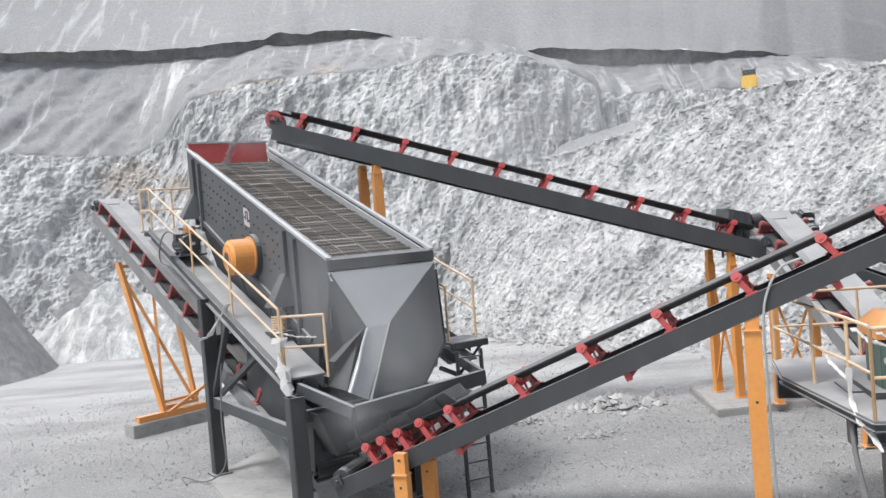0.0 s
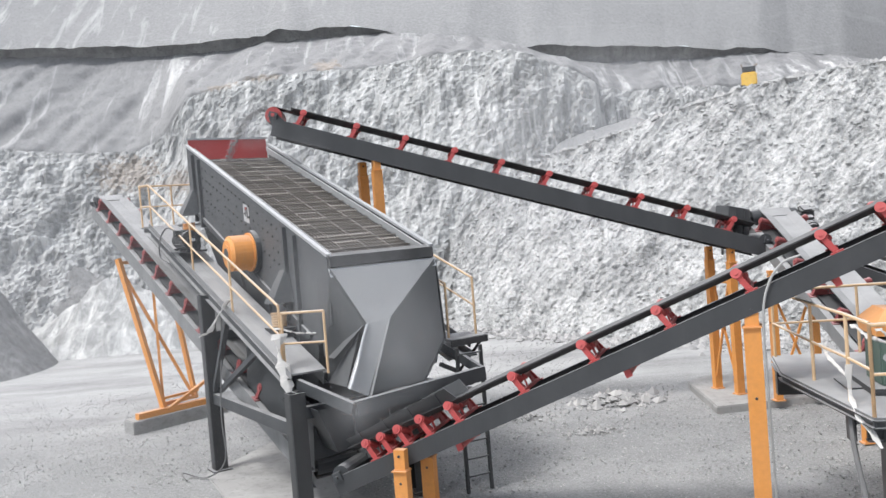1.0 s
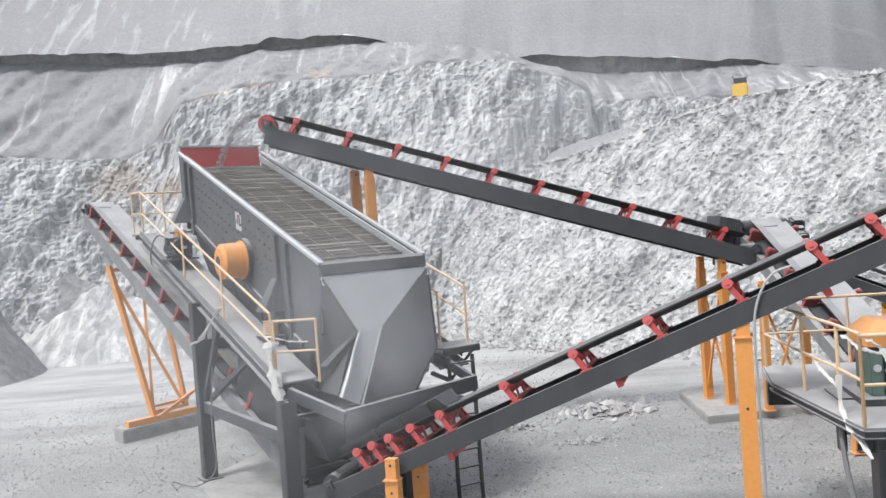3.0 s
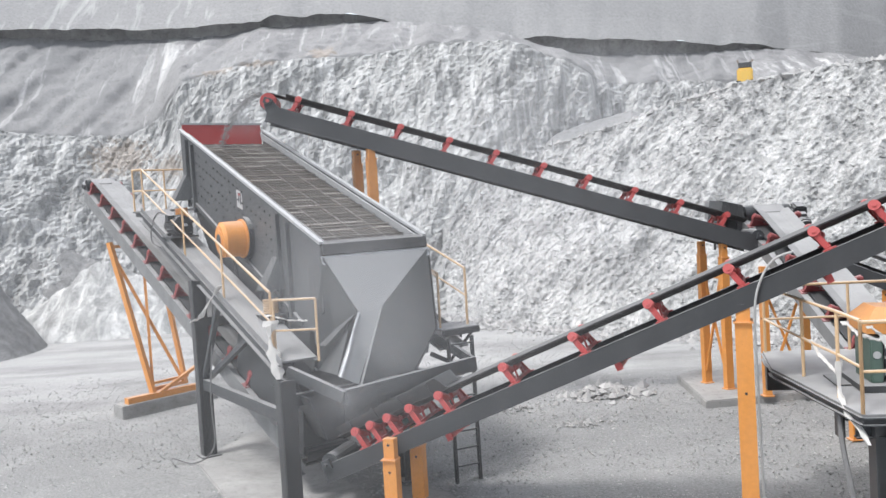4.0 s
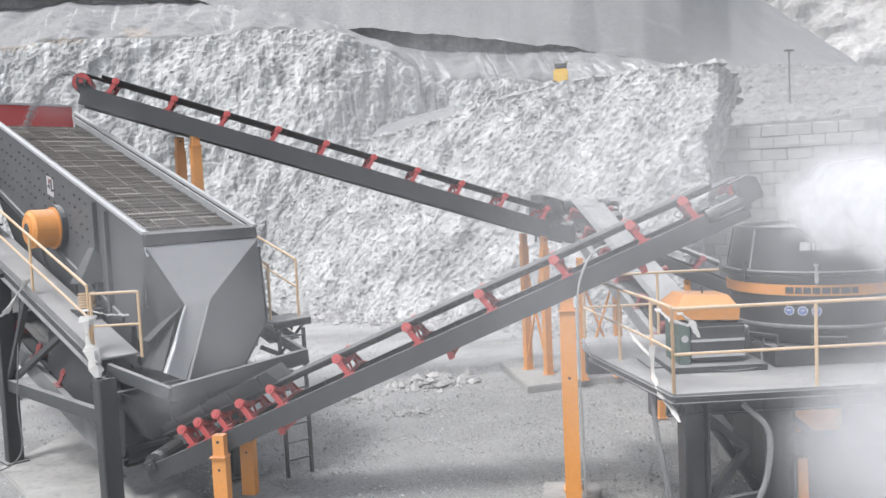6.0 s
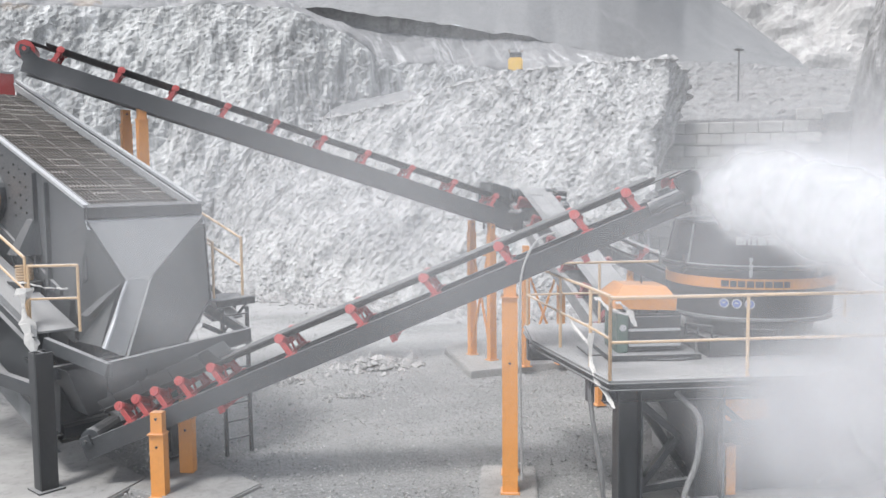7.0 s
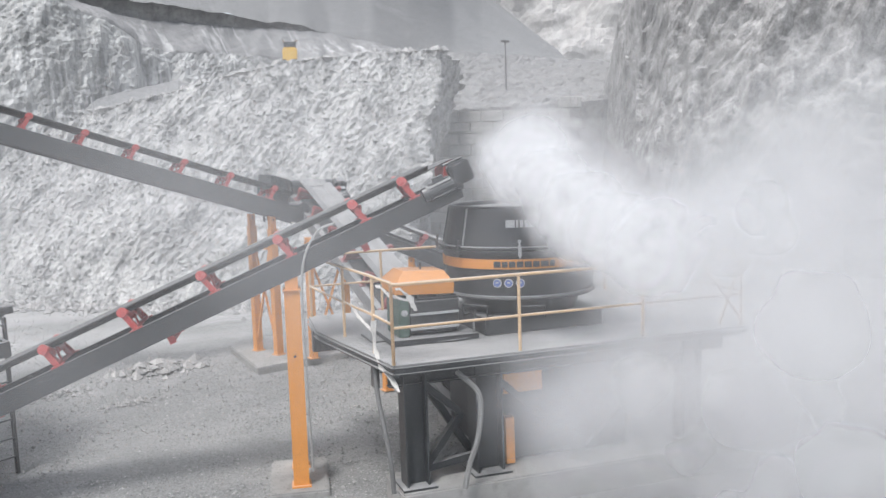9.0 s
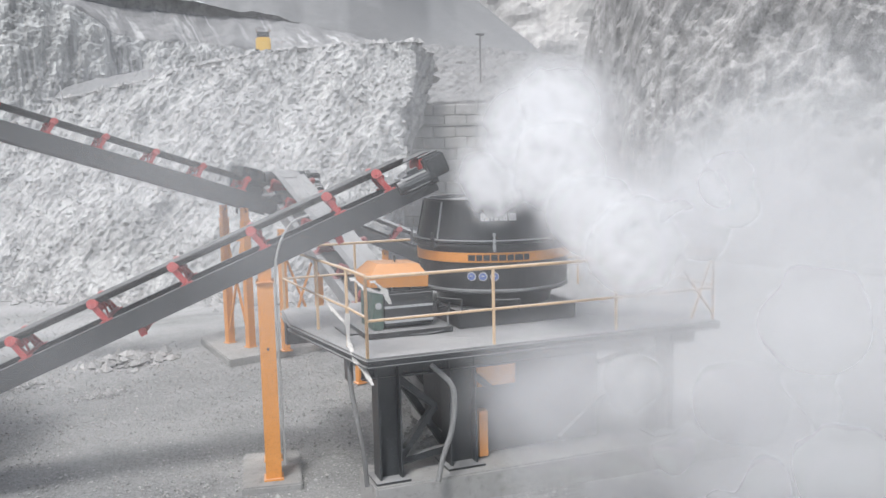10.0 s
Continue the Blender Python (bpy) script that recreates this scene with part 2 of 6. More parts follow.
def bar(bm, p, q, w, h, up=(0, 0, 1), shift=(0, 0)):
    """A straight bar from p to q, w across and h along up, moved sideways and up by shift."""
    d, s, u = axes(p, q, up)
    off = s * shift[0] + u * shift[1]
    ring = [s * a * w / 2 + u * b * h / 2 + off for a, b in ((-1, -1), (1, -1), (1, 1), (-1, 1))]
    return hexa(bm, [Vector(p) + r for r in ring], [Vector(q) + r for r in ring])


def channel(bm, p, q, h, w, side=1, t=0.014, up=(0, 0, 1)):
    """A C-section: web towards side, flanges the other way, top at p."""
    bar(bm, p, q, t, h, up, (side * (w / 2 - t / 2), -h / 2))
    for z in (-t / 2, -h + t / 2):
        bar(bm, p, q, w - t, t, up, (-side * t / 2, z))
    return bm


def ibeam(bm, p, q, h, w, t=0.016, up=(0, 0, 1)):
    bar(bm, p, q, t, h - 2 * t, up)
    for z in (h / 2 - t / 2, -h / 2 + t / 2):
        bar(bm, p, q, w, t, up, (0, z))
    return bm


def rod(bm, p, q, r, n=10, r2=None):
    d, s, u = axes(p, q, (0, 0, 1))
    r2 = r if r2 is None else r2
    rings = []
    for c, k in ((Vector(p), r), (Vector(q), r2)):
        rings.append([bm.verts.new(c + (s * math.cos(2 * math.pi * i / n) + u * math.sin(2 * math.pi * i / n)) * k) for i in range(n)])
    for i in range(n):
        bm.faces.new((rings[0][i], rings[0][(i + 1) % n], rings[1][(i + 1) % n], rings[1][i]))
    bm.faces.new(rings[0][::-1])
    bm.faces.new(rings[1])
    return bm


def hose(bm, points, r, n=7, steps=8):
    """A smooth round cable through the points."""
    pts = [Vector(p) for p in points]
    pts = [2 * pts[0] - pts[1], *pts, 2 * pts[-1] - pts[-2]]
    line = []
    for a, b, c, d in zip(pts, pts[1:], pts[2:], pts[3:]):
        for i in range(steps):
            t = i / steps
            line.append(0.5 * (2 * b + (c - a) * t + (2 * a - 5 * b + 4 * c - d) * t * t + (3 * b - a - 3 * c + d) * t ** 3))
    line.append(pts[-2])
    rings = []
    for i, p in enumerate(line):
        q = line[min(i + 1, len(line) - 1)] - line[max(i - 1, 0)]
        s = q.cross(Vector((0.31, 0.2, 0.93))).normalized()
        u = s.cross(q).normalized()
        rings.append([bm.verts.new(p + (s * math.cos(6.2832 * k / n) + u * math.sin(6.2832 * k / n)) * r) for k in range(n)])
    for a, b in zip(rings, rings[1:]):
        for k in range(n):
            bm.faces.new((a[k], a[(k + 1) % n], b[(k + 1) % n], b[k]))
    bm.faces.new(rings[0][::-1])
    bm.faces.new(rings[-1])
    return bm


def plate(bm, pts, t=0.012):
    """A flat sheet with the given outline, t thick."""
    pts = [Vector(p) for p in pts]
    nrm = Vector()
    for a, b in zip(pts, pts[1:] + pts[:1]):
        nrm += a.cross(b)
    nrm.normalize()
    lo = [bm.verts.new(p - nrm * t / 2) for p in pts]
    hi = [bm.verts.new(p + nrm * t / 2) for p in pts]
    bm.faces.new(lo[::-1])
    bm.faces.new(hi)
    for i in range(len(pts)):
        j = (i + 1) % len(pts)
        bm.faces.new((lo[i], lo[j], hi[j], hi[i]))
    return bm


def lathe(bm, profile, n=48, centre=(0, 0, 0)):
    """A closed turned body from (radius, z) pairs, round the z axis."""
    cx, cy, cz = centre
    rings = [[bm.verts.new((cx + r * math.cos(6.283185 * i / n), cy + r * math.sin(6.283185 * i / n), cz + z)) for i in range(n)] for r, z in profile]
    for a, b in zip(rings, rings[1:]):
        for i in range(n):
            bm.faces.new((a[i], a[(i + 1) % n], b[(i + 1) % n], b[i]))
    return bm


def B():
    return bmesh.new()


def along(tail, head):
    """The frame of a belt: x up the belt, y to its left, z off its face."""
    x = (Vector(head) - Vector(tail)).normalized()
    y = Vector((0, 0, 1)).cross(x).normalized()
    m = Matrix((x, y, x.cross(y))).transposed().to_4x4()
    return Matrix.Translation(tail) @ m, (Vector(head) - Vector(tail)).length

# ---- land ----


def bearing(az, d, z):
    """A place by compass angle, distance from the survey mark and height."""
    return Vector((d * math.sin(radians(az)), d * math.cos(radians(az)), z))


def lift(az, d, el):
    return bearing(az, d, 5 + d * math.tan(radians(el)))


def track(rows, az):
    """Row values at an angle, along a smooth line through the rows."""
    if az <= rows[0][0]:
        return rows[0][1:]
    for a, b in zip(rows, rows[1:]):
        if az <= b[0]:
            t = (az - a[0]) / (b[0] - a[0])
            return tuple(p + (q - p) * t for p, q in zip(a[1:], b[1:]))
    return rows[-1][1:]


def rough(p, size, octaves=5):
    return noise.fractal(Vector((p[0] * 0.8 - p[1] * 0.6, p[0] * 0.6 + p[1] * 0.8, p[2])) / size + Vector((7.3, 2.1, 5.7)), 1.0, 2.1, octaves, noise_basis="BLENDER")


def crag(p, size):
    """Broken, blocky relief between about -0.5 and 0.5."""
    q = Vector(p) / size
    q.z *= 0.6
    d = noise.voronoi(q, distance_metric="DISTANCE", exponent=2)[0]
    return 0.5 - d[0] + 0.5 * (d[1] - d[0])


def land(name, lines, az0, az1, step, rows, material, relief, label, skew=None, ends=None):
    """A slope swept between contour lines of (angle, distance, elevation) rows; rows: strips between lines."""
    grid = []
    stops = list(np.arange(az0, az1 if ends is None else ends, step)) + list(np.linspace(az1 if ends is None else ends, az1, 2 if ends is None else 70))
    n = len(stops)
    for az in stops:
        knots = [lift(az + (skew(az) if skew and k == 0 else 0.0), *track(line, az)) for k, line in enumerate(lines)]
        col = []
        for k, (a, b) in enumerate(zip(knots, knots[1:])):
            for j in range(rows[k]):
                col.append((a.lerp(b, j / rows[k]), k + j / rows[k]))
        col.append((knots[-1], float(len(rows))))
        grid.append(col)
    m = len(grid[0])
    verts = []
    for i, col in enumerate(grid):
        for j, (p, s) in enumerate(col):
            out = (Vector((0, 0, 5)) - p)
            out.z = 0
            out.normalize()
            out.z = 0.55
            q = p + out * relief(p, s)
            if ends is not None:
                q += Vector((out.y, -out.x, 0)) * (0.45 * rough(p, 1.8, 4) + 0.12 * crag(p, 0.7)) * min(1.0, max(0.0, (stops[i] - 28.6) / 1.4))
            verts.append(q)
    faces = [(i * m + j, (i + 1) * m + j, (i + 1) * m + j + 1, i * m + j + 1) for i in range(n - 1) for j in range(m - 1)]
    me = bpy.data.meshes.new(name)
    me.from_pydata(verts, [], faces)
    me.materials.append(material)
    if name in ("waste_slope", "scree_slope"):
        me.shade_smooth()
    ob = new(name, me)
    return tagged(ob, label, "rock slope", kind="structure")


def ground():
    """The quarry floor, finer near the plant, out to the horizon."""
    def spread(fine, step, far):
        xs = [i * step for i in range(int(fine / step) + 1)]
        while xs[-1] < far:
            xs.append(xs[-1] + max(step, (xs[-1] - fine) * 0.45 + step))
        return [-x for x in xs[:0:-1]] + xs
    xs = spread(24, 0.4, 900)
    ys = [y + 18 for y in spread(22, 0.4, 900)]
    verts = []
    for y in ys:
        for x in xs:
            k = max(0.0, 1 - max(abs(x), abs(y - 18)) / 60)
            z = (rough((x, y, 0), 5.0, 4) * 0.05 + rough((x, y, 3), 1.1, 3) * 0.015) * k
            verts.append((x, y, z - 0.02))
    w = len(xs)
    faces = [(j * w + i, j * w + i + 1, (j + 1) * w + i + 1, (j + 1) * w + i) for j in range(len(ys) - 1) for i in range(w - 1)]
    me = bpy.data.meshes.new("ground")
    me.from_pydata(verts, [], faces)
    me.materials.append(floor_mat)
    me.shade_smooth()
    tagged(new("ground", me), "dusty grey gravel quarry floor with pale lorry tracks", "ground", kind="structure")


ground()



def behind(rows, d, el):
    """The same contour, set back and raised or lowered."""
    return [(a, b + d, c + el) for a, b, c in rows]


BASE = [(-75, 52, -6.2), (-45, 50, -6.5), (-27.7, 46, -7.0), (-21.4, 48, -6.5), (-12.8, 44, -7.0), (3.9, 42, -7.3), (10, 46, -6.6), (35, 52, -5.8)]
CREST = [(-75, 66, 8), (-45, 62, 7), (-26.7, 55, 6.2), (-22, 54, 5.7), (-18.8, 53, 5.8), (-17.2, 52, 6.8), (-15.7, 51, 9.0), (-13.2, 51, 9.65), (-9.6, 50, 10.15),
         (-5.9, 50, 10.25), (-2.2, 49, 10.45), (0.1, 48, 10.8), (5.4, 47, 10.7), (6.8, 47, 10.15), (9.0, 48, 9.2), (10.7, 49, 8.1), (11.1, 51, 7.6), (16, 55, 7.1), (19, 57, 6.95), (35, 62, 6.0)]
FOOT = [(-75, 70, 11.5), (-45, 66, 11.5), (-26, 64, 11.5), (-20, 63, 11.5), (-16.5, 61.5, 11.55), (-13, 60, 11.75), (-11.6, 59.5, 12.0), (-10.5, 59, 12.22), (-6.5, 57.6, 12.27), (-4.2, 57.2, 12.38),
        (-2.7, 57, 12.46), (3, 56, 11.75), (6, 56, 10.9), (7.6, 56, 10.24), (9, 56.5, 9.74), (11.1, 57, 9.25), (14.3, 59, 9.02), (17.8, 61, 8.76), (19.8, 62.5, 8.85), (22.8, 65.2, 8.42), (25.8, 68.3, 7.75), (30, 76.3, 6.6)]
LIP = [(-75, 69, 12.1), (-45, 65, 12.1), (-26, 63, 12.0), (-20, 62, 12.13), (-16.5, 60.5, 12.15), (-13, 59, 12.42), (-11.5, 58.5, 12.55), (-10, 58, 12.86), (-8.6, 57.2, 12.97), (-6.4, 57, 12.97), (-4.2, 56.8, 12.75),
       (-2.8, 56.4, 12.48), (3, 55.4, 11.6), (5.9, 55.4, 10.78), (7.2, 55.5, 10.81), (10.9, 56.5, 10.32), (14.4, 58.5, 9.9), (17.8, 60.5, 9.35), (21.2, 63, 8.92), (22.7, 65, 8.45), (25.8, 68, 7.7), (30, 76, 6.7), (35, 88, 6.0), (40, 100, 5.0)]
RIM = [(-75, 130, 30), (28, 130, 30), (31, 135, 14), (32.8, 132, 10.8), (37.7, 122, 6.8), (40, 120, 4.5)]


def lean(p, k=0.4, squash=0.3):
    """Coordinates that run up the slope, leaning as the blasted streaks do."""
    return Vector((p.x - k * p.z, p.y, p.z * squash))


def face_relief(p, s):
    k = min(1.0, s * 4, (1.03 - s) * 10)
    q = lean(p)
    return k * (0.62 * rough(q, 3.6, 3) + 0.20 * rough(lean(p, 0.35, 0.16), 0.9, 4) + 0.12 * crag(lean(p, 0.3, 0.4), 0.8) + 0.09 * crag(lean(p, 0.3, 0.6), 0.33)) + 0.10 * rough(p, 0.25, 2)


def scree_relief(p, s):
    return 0.3 * rough((p.x - 0.5 * p.z, p.y * 0.12, p.z * 0.12), 1.6, 4) * min(1, s * 2, (2 - s) * 6) + 0.12 * rough(p, 0.6, 3)


land("rock_face", [BASE, CREST], -75, 29, 0.16, [140], rock_face, face_relief, "pale grey blasted quarry rock face with powdery streaks")
land("scree_slope", [behind(CREST, 0.8, -1.3), behind(CREST, 1.0, 0.05), FOOT], -75, 29, 0.3, [6, 40], scree, scree_relief, "grey scree slope with white vertical streaks")
land("dark_ledge", [behind(FOOT, 0.5, -0.4), behind(LIP, 1.1, 0.10)], -75, 29.5, 0.3, [8], dark_seam, lambda p, s: -0.25 * math.sin(math.pi * min(1, s)) + 0.30 * rough(p, 0.9, 4) * (1 - 0.8 * min(1, s)), "dark shaded rock ledge under the waste slope")
land("waste_slope", [LIP, RIM], -75, 40, 0.25, [70], waste_slope, lambda p, s: 0.12 * rough(p, 11.0, 3) * min(1, s * 20) + 0.06 * rough(p, 0.8, 2) + 0.22 * rough((p.x, p.y, 0), 2.2, 5) * max(0, 1 - s * 40), "smooth fine grey waste rock slope above the quarry")

M_BASE = [(0.5, 40, -7.2), (3.9, 37, -7.8), (10.4, 33, -8.7), (15.9, 32, -9.0), (25, 31, -9.2), (30.2, 31.5, -9.1), (31.3, 48, -6.0)]
M_CREST = [(0.5, 44, -1.2), (3.2, 43.3, 1.3), (4.7, 43, 2.0), (8.4, 42, 3.85), (13.3, 41, 4.95), (16.5, 40.5, 5.9), (19, 40, 6.4), (21, 39.9, 6.7), (25.6, 39, 7.05), (30.2, 38, 7.2), (31.3, 54, 5.6)]
M_BACK = [(0.5, 46, -3.0), (8.3, 47, 3.0), (15.9, 50, 4.2), (25.6, 58, 4.2), (30.2, 60, 4.2), (31.3, 60, 4.5)]


def mound_relief(p, s):
    k = min(1.0, s * 5) if s < 1 else max(0.15, 1.3 - s)
    q = lean(p, 0.6, 0.35)
    return k * (0.30 * rough(q, 2.6, 4) + 0.10 * rough(lean(p, 0.5, 0.4), 0.7, 3) + 0.05 * crag(lean(p, 0.5, 0.6), 0.45) + 0.06 * crag(p, 0.24)) + 0.07 * rough(p, 0.2, 2)


land("rubble_bank", [M_BASE, M_CREST, M_BACK], 0.5, 31.3, 0.10, [140, 16], rubble_face, mound_relief, "steep bank of pale broken rock with a level top",
     lambda az: -3.4 * max(0.0, (az - 15) / 15) ** 1.5, 30.0)

land("haul_ramp", [[(7.4, 43.5, 2.2), (14.2, 43.5, 3.6)], [(7.4, 46.5, 3.7), (8.3, 46.5, 4.4), (10.7, 47.3, 5.1), (13.2, 48, 5.55), (14.2, 48, 5.2)]], 7.4, 14.2, 0.2, [16], waste_slope,
     lambda p, s: 0.10 * rough(p, 1.2, 4), "smooth grey haul ramp behind the rock bank")

S_BASE = [(28, 60, -3.0), (43, 60, -3.0)]
S_MID = [(28, 61, 3.2), (40, 60.5, 3.5)]
S_TOP = [(28, 76, 7.0), (33, 80, 6.9), (36, 82, 6.55), (38, 82, 6.2), (40.2, 82, 6.05), (43, 80, 5.5)]
land("gravel_terrace", [S_BASE, S_MID, S_TOP], 28, 43, 0.15, [6, 60], gravel_pile_mat, lambda p, s: 0.25 * rough(p, 1.5, 4) + 0.2 * crag(p, 0.6) * (s > 1), "terrace of coarse grey gravel behind a block wall")

F_BASE = [(29, 150, 0), (75, 150, 0)]
F_TOP = [(29, 175, 22), (75, 175, 22)]
land("far_rock_face", [F_BASE, F_TOP], 29, 75, 0.3, [90], far_rock, lambda p, s: 3.5 * rough(p, 16, 5) + 0.8 * crag(p, 3.0), "distant pale quarry rock face")

R_BASE = [(40.0, 62, -4.6), (41.4, 50, -5.8), (46, 40, -7.1), (55, 36, -7.9), (75, 34, -8.4), (115, 36, -8)]
R_MID = [(40.0, 66, 2.0), (40.8, 61, 4.5), (41.6, 56, 7.2), (43, 51, 9.4), (46, 48, 14), (55, 46, 18), (115, 48, 18)]
R_TOP = [(40.0, 80, 2.2), (40.8, 80, 4.8), (41.6, 78, 8.4), (44, 76, 16), (48, 74, 26), (60, 70, 30), (115, 72, 30)]


def right_relief(p, s):
    k = min(1.0, s * 5)
    return k * (1.5 * rough((p.x, p.y, p.z * 0.7), 5.5, 4) + 0.5 * crag(p, 1.3) + 0.28 * crag(p, 0.6)) + 0.12 * rough(p, 0.4, 2)


land("side_rock_face", [R_BASE, R_MID, R_TOP], 40.0, 115, 0.22, [90, 44], side_rock, right_relief, "tall broken grey rock face beside the crusher")

# ---- belt conveyors ----
HALF = 0.45


def trough(bm, x0, x1, wide=1.0):
    """A troughed belt, a flat middle with two wings."""
    prof = [(-0.38, 0.365), (-0.15, 0.275), (0.15, 0.275), (0.38, 0.365)]
    low = [(y * wide, z - 0.018) for y, z in prof]
    top = [(y * wide, z) for y, z in prof]
    n = max(2, int((x1 - x0) / 0.6))
    rings = []
    for i in range(n + 1):
        x = x0 + (x1 - x0) * i / n
        rings.append([bm.verts.new((x, y, z)) for y, z in top + low[::-1]])
    for a, b in zip(rings, rings[1:]):
        for i in range(8):
            bm.faces.new((a[i], a[(i + 1) % 8], b[(i + 1) % 8], b[i]))
    bm.faces.new(rings[0][::-1])
    bm.faces.new(rings[-1])
    return bm


def idler_meshes(paint):
    frame_bm = B()
    bar(frame_bm, (0, -0.47, 0.03), (0, 0.47, 0.03), 0.07, 0.05)
    for s in (-1, 1):
        bar(frame_bm, (0.0, s * 0.45, 0.0), (-0.08, s * 0.415, 0.27), 0.085, 0.022, (0, s, 0))
        rod(frame_bm, (-0.085, s * 0.395, 0.300), (-0.085, s * 0.437, 0.316), 0.075, 16)
        rod(frame_bm, (-0.085, s * 0.43, 0.313), (-0.085, s * 0.452, 0.321), 0.032, 10)
        plate(frame_bm, [(-0.02, s * 0.43, 0.05), (-0.02, s * 0.20, 0.05), (-0.04, s * 0.22, 0.13), (-0.06, s * 0.40, 0.22)], 0.012)
        box(frame_bm, (0.0, s * 0.45, 0.012), (0.18, 0.10, 0.02))
        bar(frame_bm, (0.0, s * 0.17, 0.04), (0.0, s * 0.16, 0.20), 0.03, 0.03, (0, s, 0))
    roller = rod(B(), (0, -0.145, 0), (0, 0.145, 0), 0.05, 12)
    wing = rod(B(), (0, -0.12, 0), (0, 0.145, 0), 0.062, 14)
    rod(wing, (0, 0.13, 0), (0, 0.17, 0), 0.02, 8)
    return mesh_of("idler_frame", frame_bm, paint), mesh_of("roller", roller, paint), mesh_of("wing_roller", wing, paint)


IDLERS = idler_meshes(red), idler_meshes(red_shaded)


def add_idler(parent, x, tint):
    frame_mesh, roller_mesh, wing_mesh = IDLERS[tint]
    f = part("idler", frame_mesh, red, parent, m=pose(x, 0, 0))
    part("roller", roller_mesh, red, f, m=pose(0, 0, 0.205))
    for s in (-1, 1):
        part("wing_roller", wing_mesh, red, f, m=pose(-0.06, s * 0.275, 0.245, s * 22, 0, 0) @ pose(0, 0, 0, 0, 0, 0 if s > 0 else 180))


def conveyor(name, tail, head, idlers, returns, label, belt=rubber, drive=0, deep=0.30, shade_gap=False, wide=1.0, paint=steel_beam, tint=0):
    """Tail and head: where the beams' top centre line starts and ends. idlers, returns: stations along it."""
    m, length = along(tail, head)
    top = thing(name, m, label, "conveyor", "belt conveyors")
    for s in (-1, 1):
        b = channel(B(), (0.0, s * HALF, 0), (length, s * HALF, 0), deep, 0.11, -s, 0.016)
        x = 0.6
        while x < length:
            box(b, (x, s * (HALF - 0.0), -0.15), (0.012, 0.09, 0.28))
            x += 2.4
        part("side_beam", b, paint, top)
    tie = mesh_of("cross_tie", bar(B(), (0, -HALF + 0.03, -0.15), (0, HALF - 0.03, -0.15), 0.08, 0.10), steel_dark)
    x = 0.9
    while x < length - 0.4:
        part("cross_tie", tie, steel_dark, top, m=pose(x, 0, 0))
        x += 2.4
    # An added dark sheet stands in for the shade between belt and beams.
    if shade_gap:
        part("belt_pan", box(B(), (length / 2, 0, 0.02), (length - 0.6, 2 * HALF - 0.14, 0.012)), steel_plain, top, "dark sheet standing for the shade under the belt")
    h = length + 0.05
    part("belt", trough(B(), 0.45, h - 0.35, wide), belt, top)
    wrap = B()
    ring = []
    rr = 0.2
    for k in range(9):
        an = math.pi / 2 - math.pi * k / 8
        ring.append((h + rr * math.cos(an), 0.08 + (rr + 0.01) * math.sin(an)))
    path = [(h - 0.42, 0.285)] + ring + [(0.1, -0.26)]
    path.insert(len(path) - 1, (h - 1.2, -0.26))
    for (xa, za), (xb, zb) in zip(path, path[1:]):
        d = Vector((xb - xa, 0, zb - za)).normalized()
        bar(wrap, (xa, 0, za), (xb, 0, zb), 0.68 * wide, 0.016, (d.z, 0, -d.x) if abs(d.x) < 0.9 else (0, 0, 1))
    part("return_belt", wrap, belt, top)
    for x in idlers:
        add_idler(top, x, tint)
    for x in returns:
        r = rod(B(), (0, -0.40, 0), (0, 0.40, 0), 0.055, 12)
        for s in (-1, 1):
            bar(r, (0.0, s * 0.44, 0.10), (0.0, s * 0.44, -0.06), 0.10, 0.015, (0, 1, 0))
        part("return_roller", r, red, top, m=pose(x, 0, -0.36))
    pul = rod(B(), (0, -0.43, 0), (0, 0.43, 0), 0.195, 20)
    rod(pul, (0, -0.56, 0), (0, 0.56, 0), 0.045, 10)
    for s in (-1, 1):
        for k in range(5):
            an = k * 2 * math.pi / 5
            bar(pul, (0.05 * math.cos(an), s * 0.435, 0.05 * math.sin(an)), (0.18 * math.cos(an), s * 0.435, 0.18 * math.sin(an)), 0.03, 0.012, (0, 1, 0))
    pulley = part("head_pulley", pul, steel_plain if tint else red, top, m=pose(h, 0, 0.08))
    for s in (-1, 1):
        cheek = B()
        plate(cheek, [(h - 0.45, s * 0.47, -0.29), (h - 0.10, s * 0.47, -0.27), (h + 0.07, s * 0.47, -0.04), (h + 0.07, s * 0.47, 0.12), (h - 0.09, s * 0.47, 0.13), (h - 0.30, s * 0.47, 0.0), (h - 0.45, s * 0.47, 0.0)], 0.02)
        box(cheek, (h, s * 0.505, 0.08), (0.20, 0.07, 0.14))
        part("pulley_cheek", cheek, steel_dark, top)
    tl = rod(B(), (0.12, -0.40, 0.0), (0.12, 0.40, 0.0), 0.16, 16)
    for s in (-1, 1):
        rod(tl, (0.12, s * 0.40, 0), (0.12, s * 0.60, 0), 0.03, 8)
        box(tl, (0.12, s * 0.52, 0.0), (0.16, 0.06, 0.16))
    part("tail_pulley", tl, steel_dark, top)
    if drive:
        mo = rod(B(), (0, 0, 0), (-0.42, 0, 0), 0.125, 16)
        rod(mo, (-0.42, 0, 0), (-0.50, 0, 0), 0.10, 16)
        for k in range(10):
            an = 2 * math.pi * k / 10
            bar(mo, (-0.04, 0.13 * math.cos(an), 0.13 * math.sin(an)), (-0.38, 0.13 * math.cos(an), 0.13 * math.sin(an)), 0.012, 0.03, (0, math.cos(an), math.sin(an)))
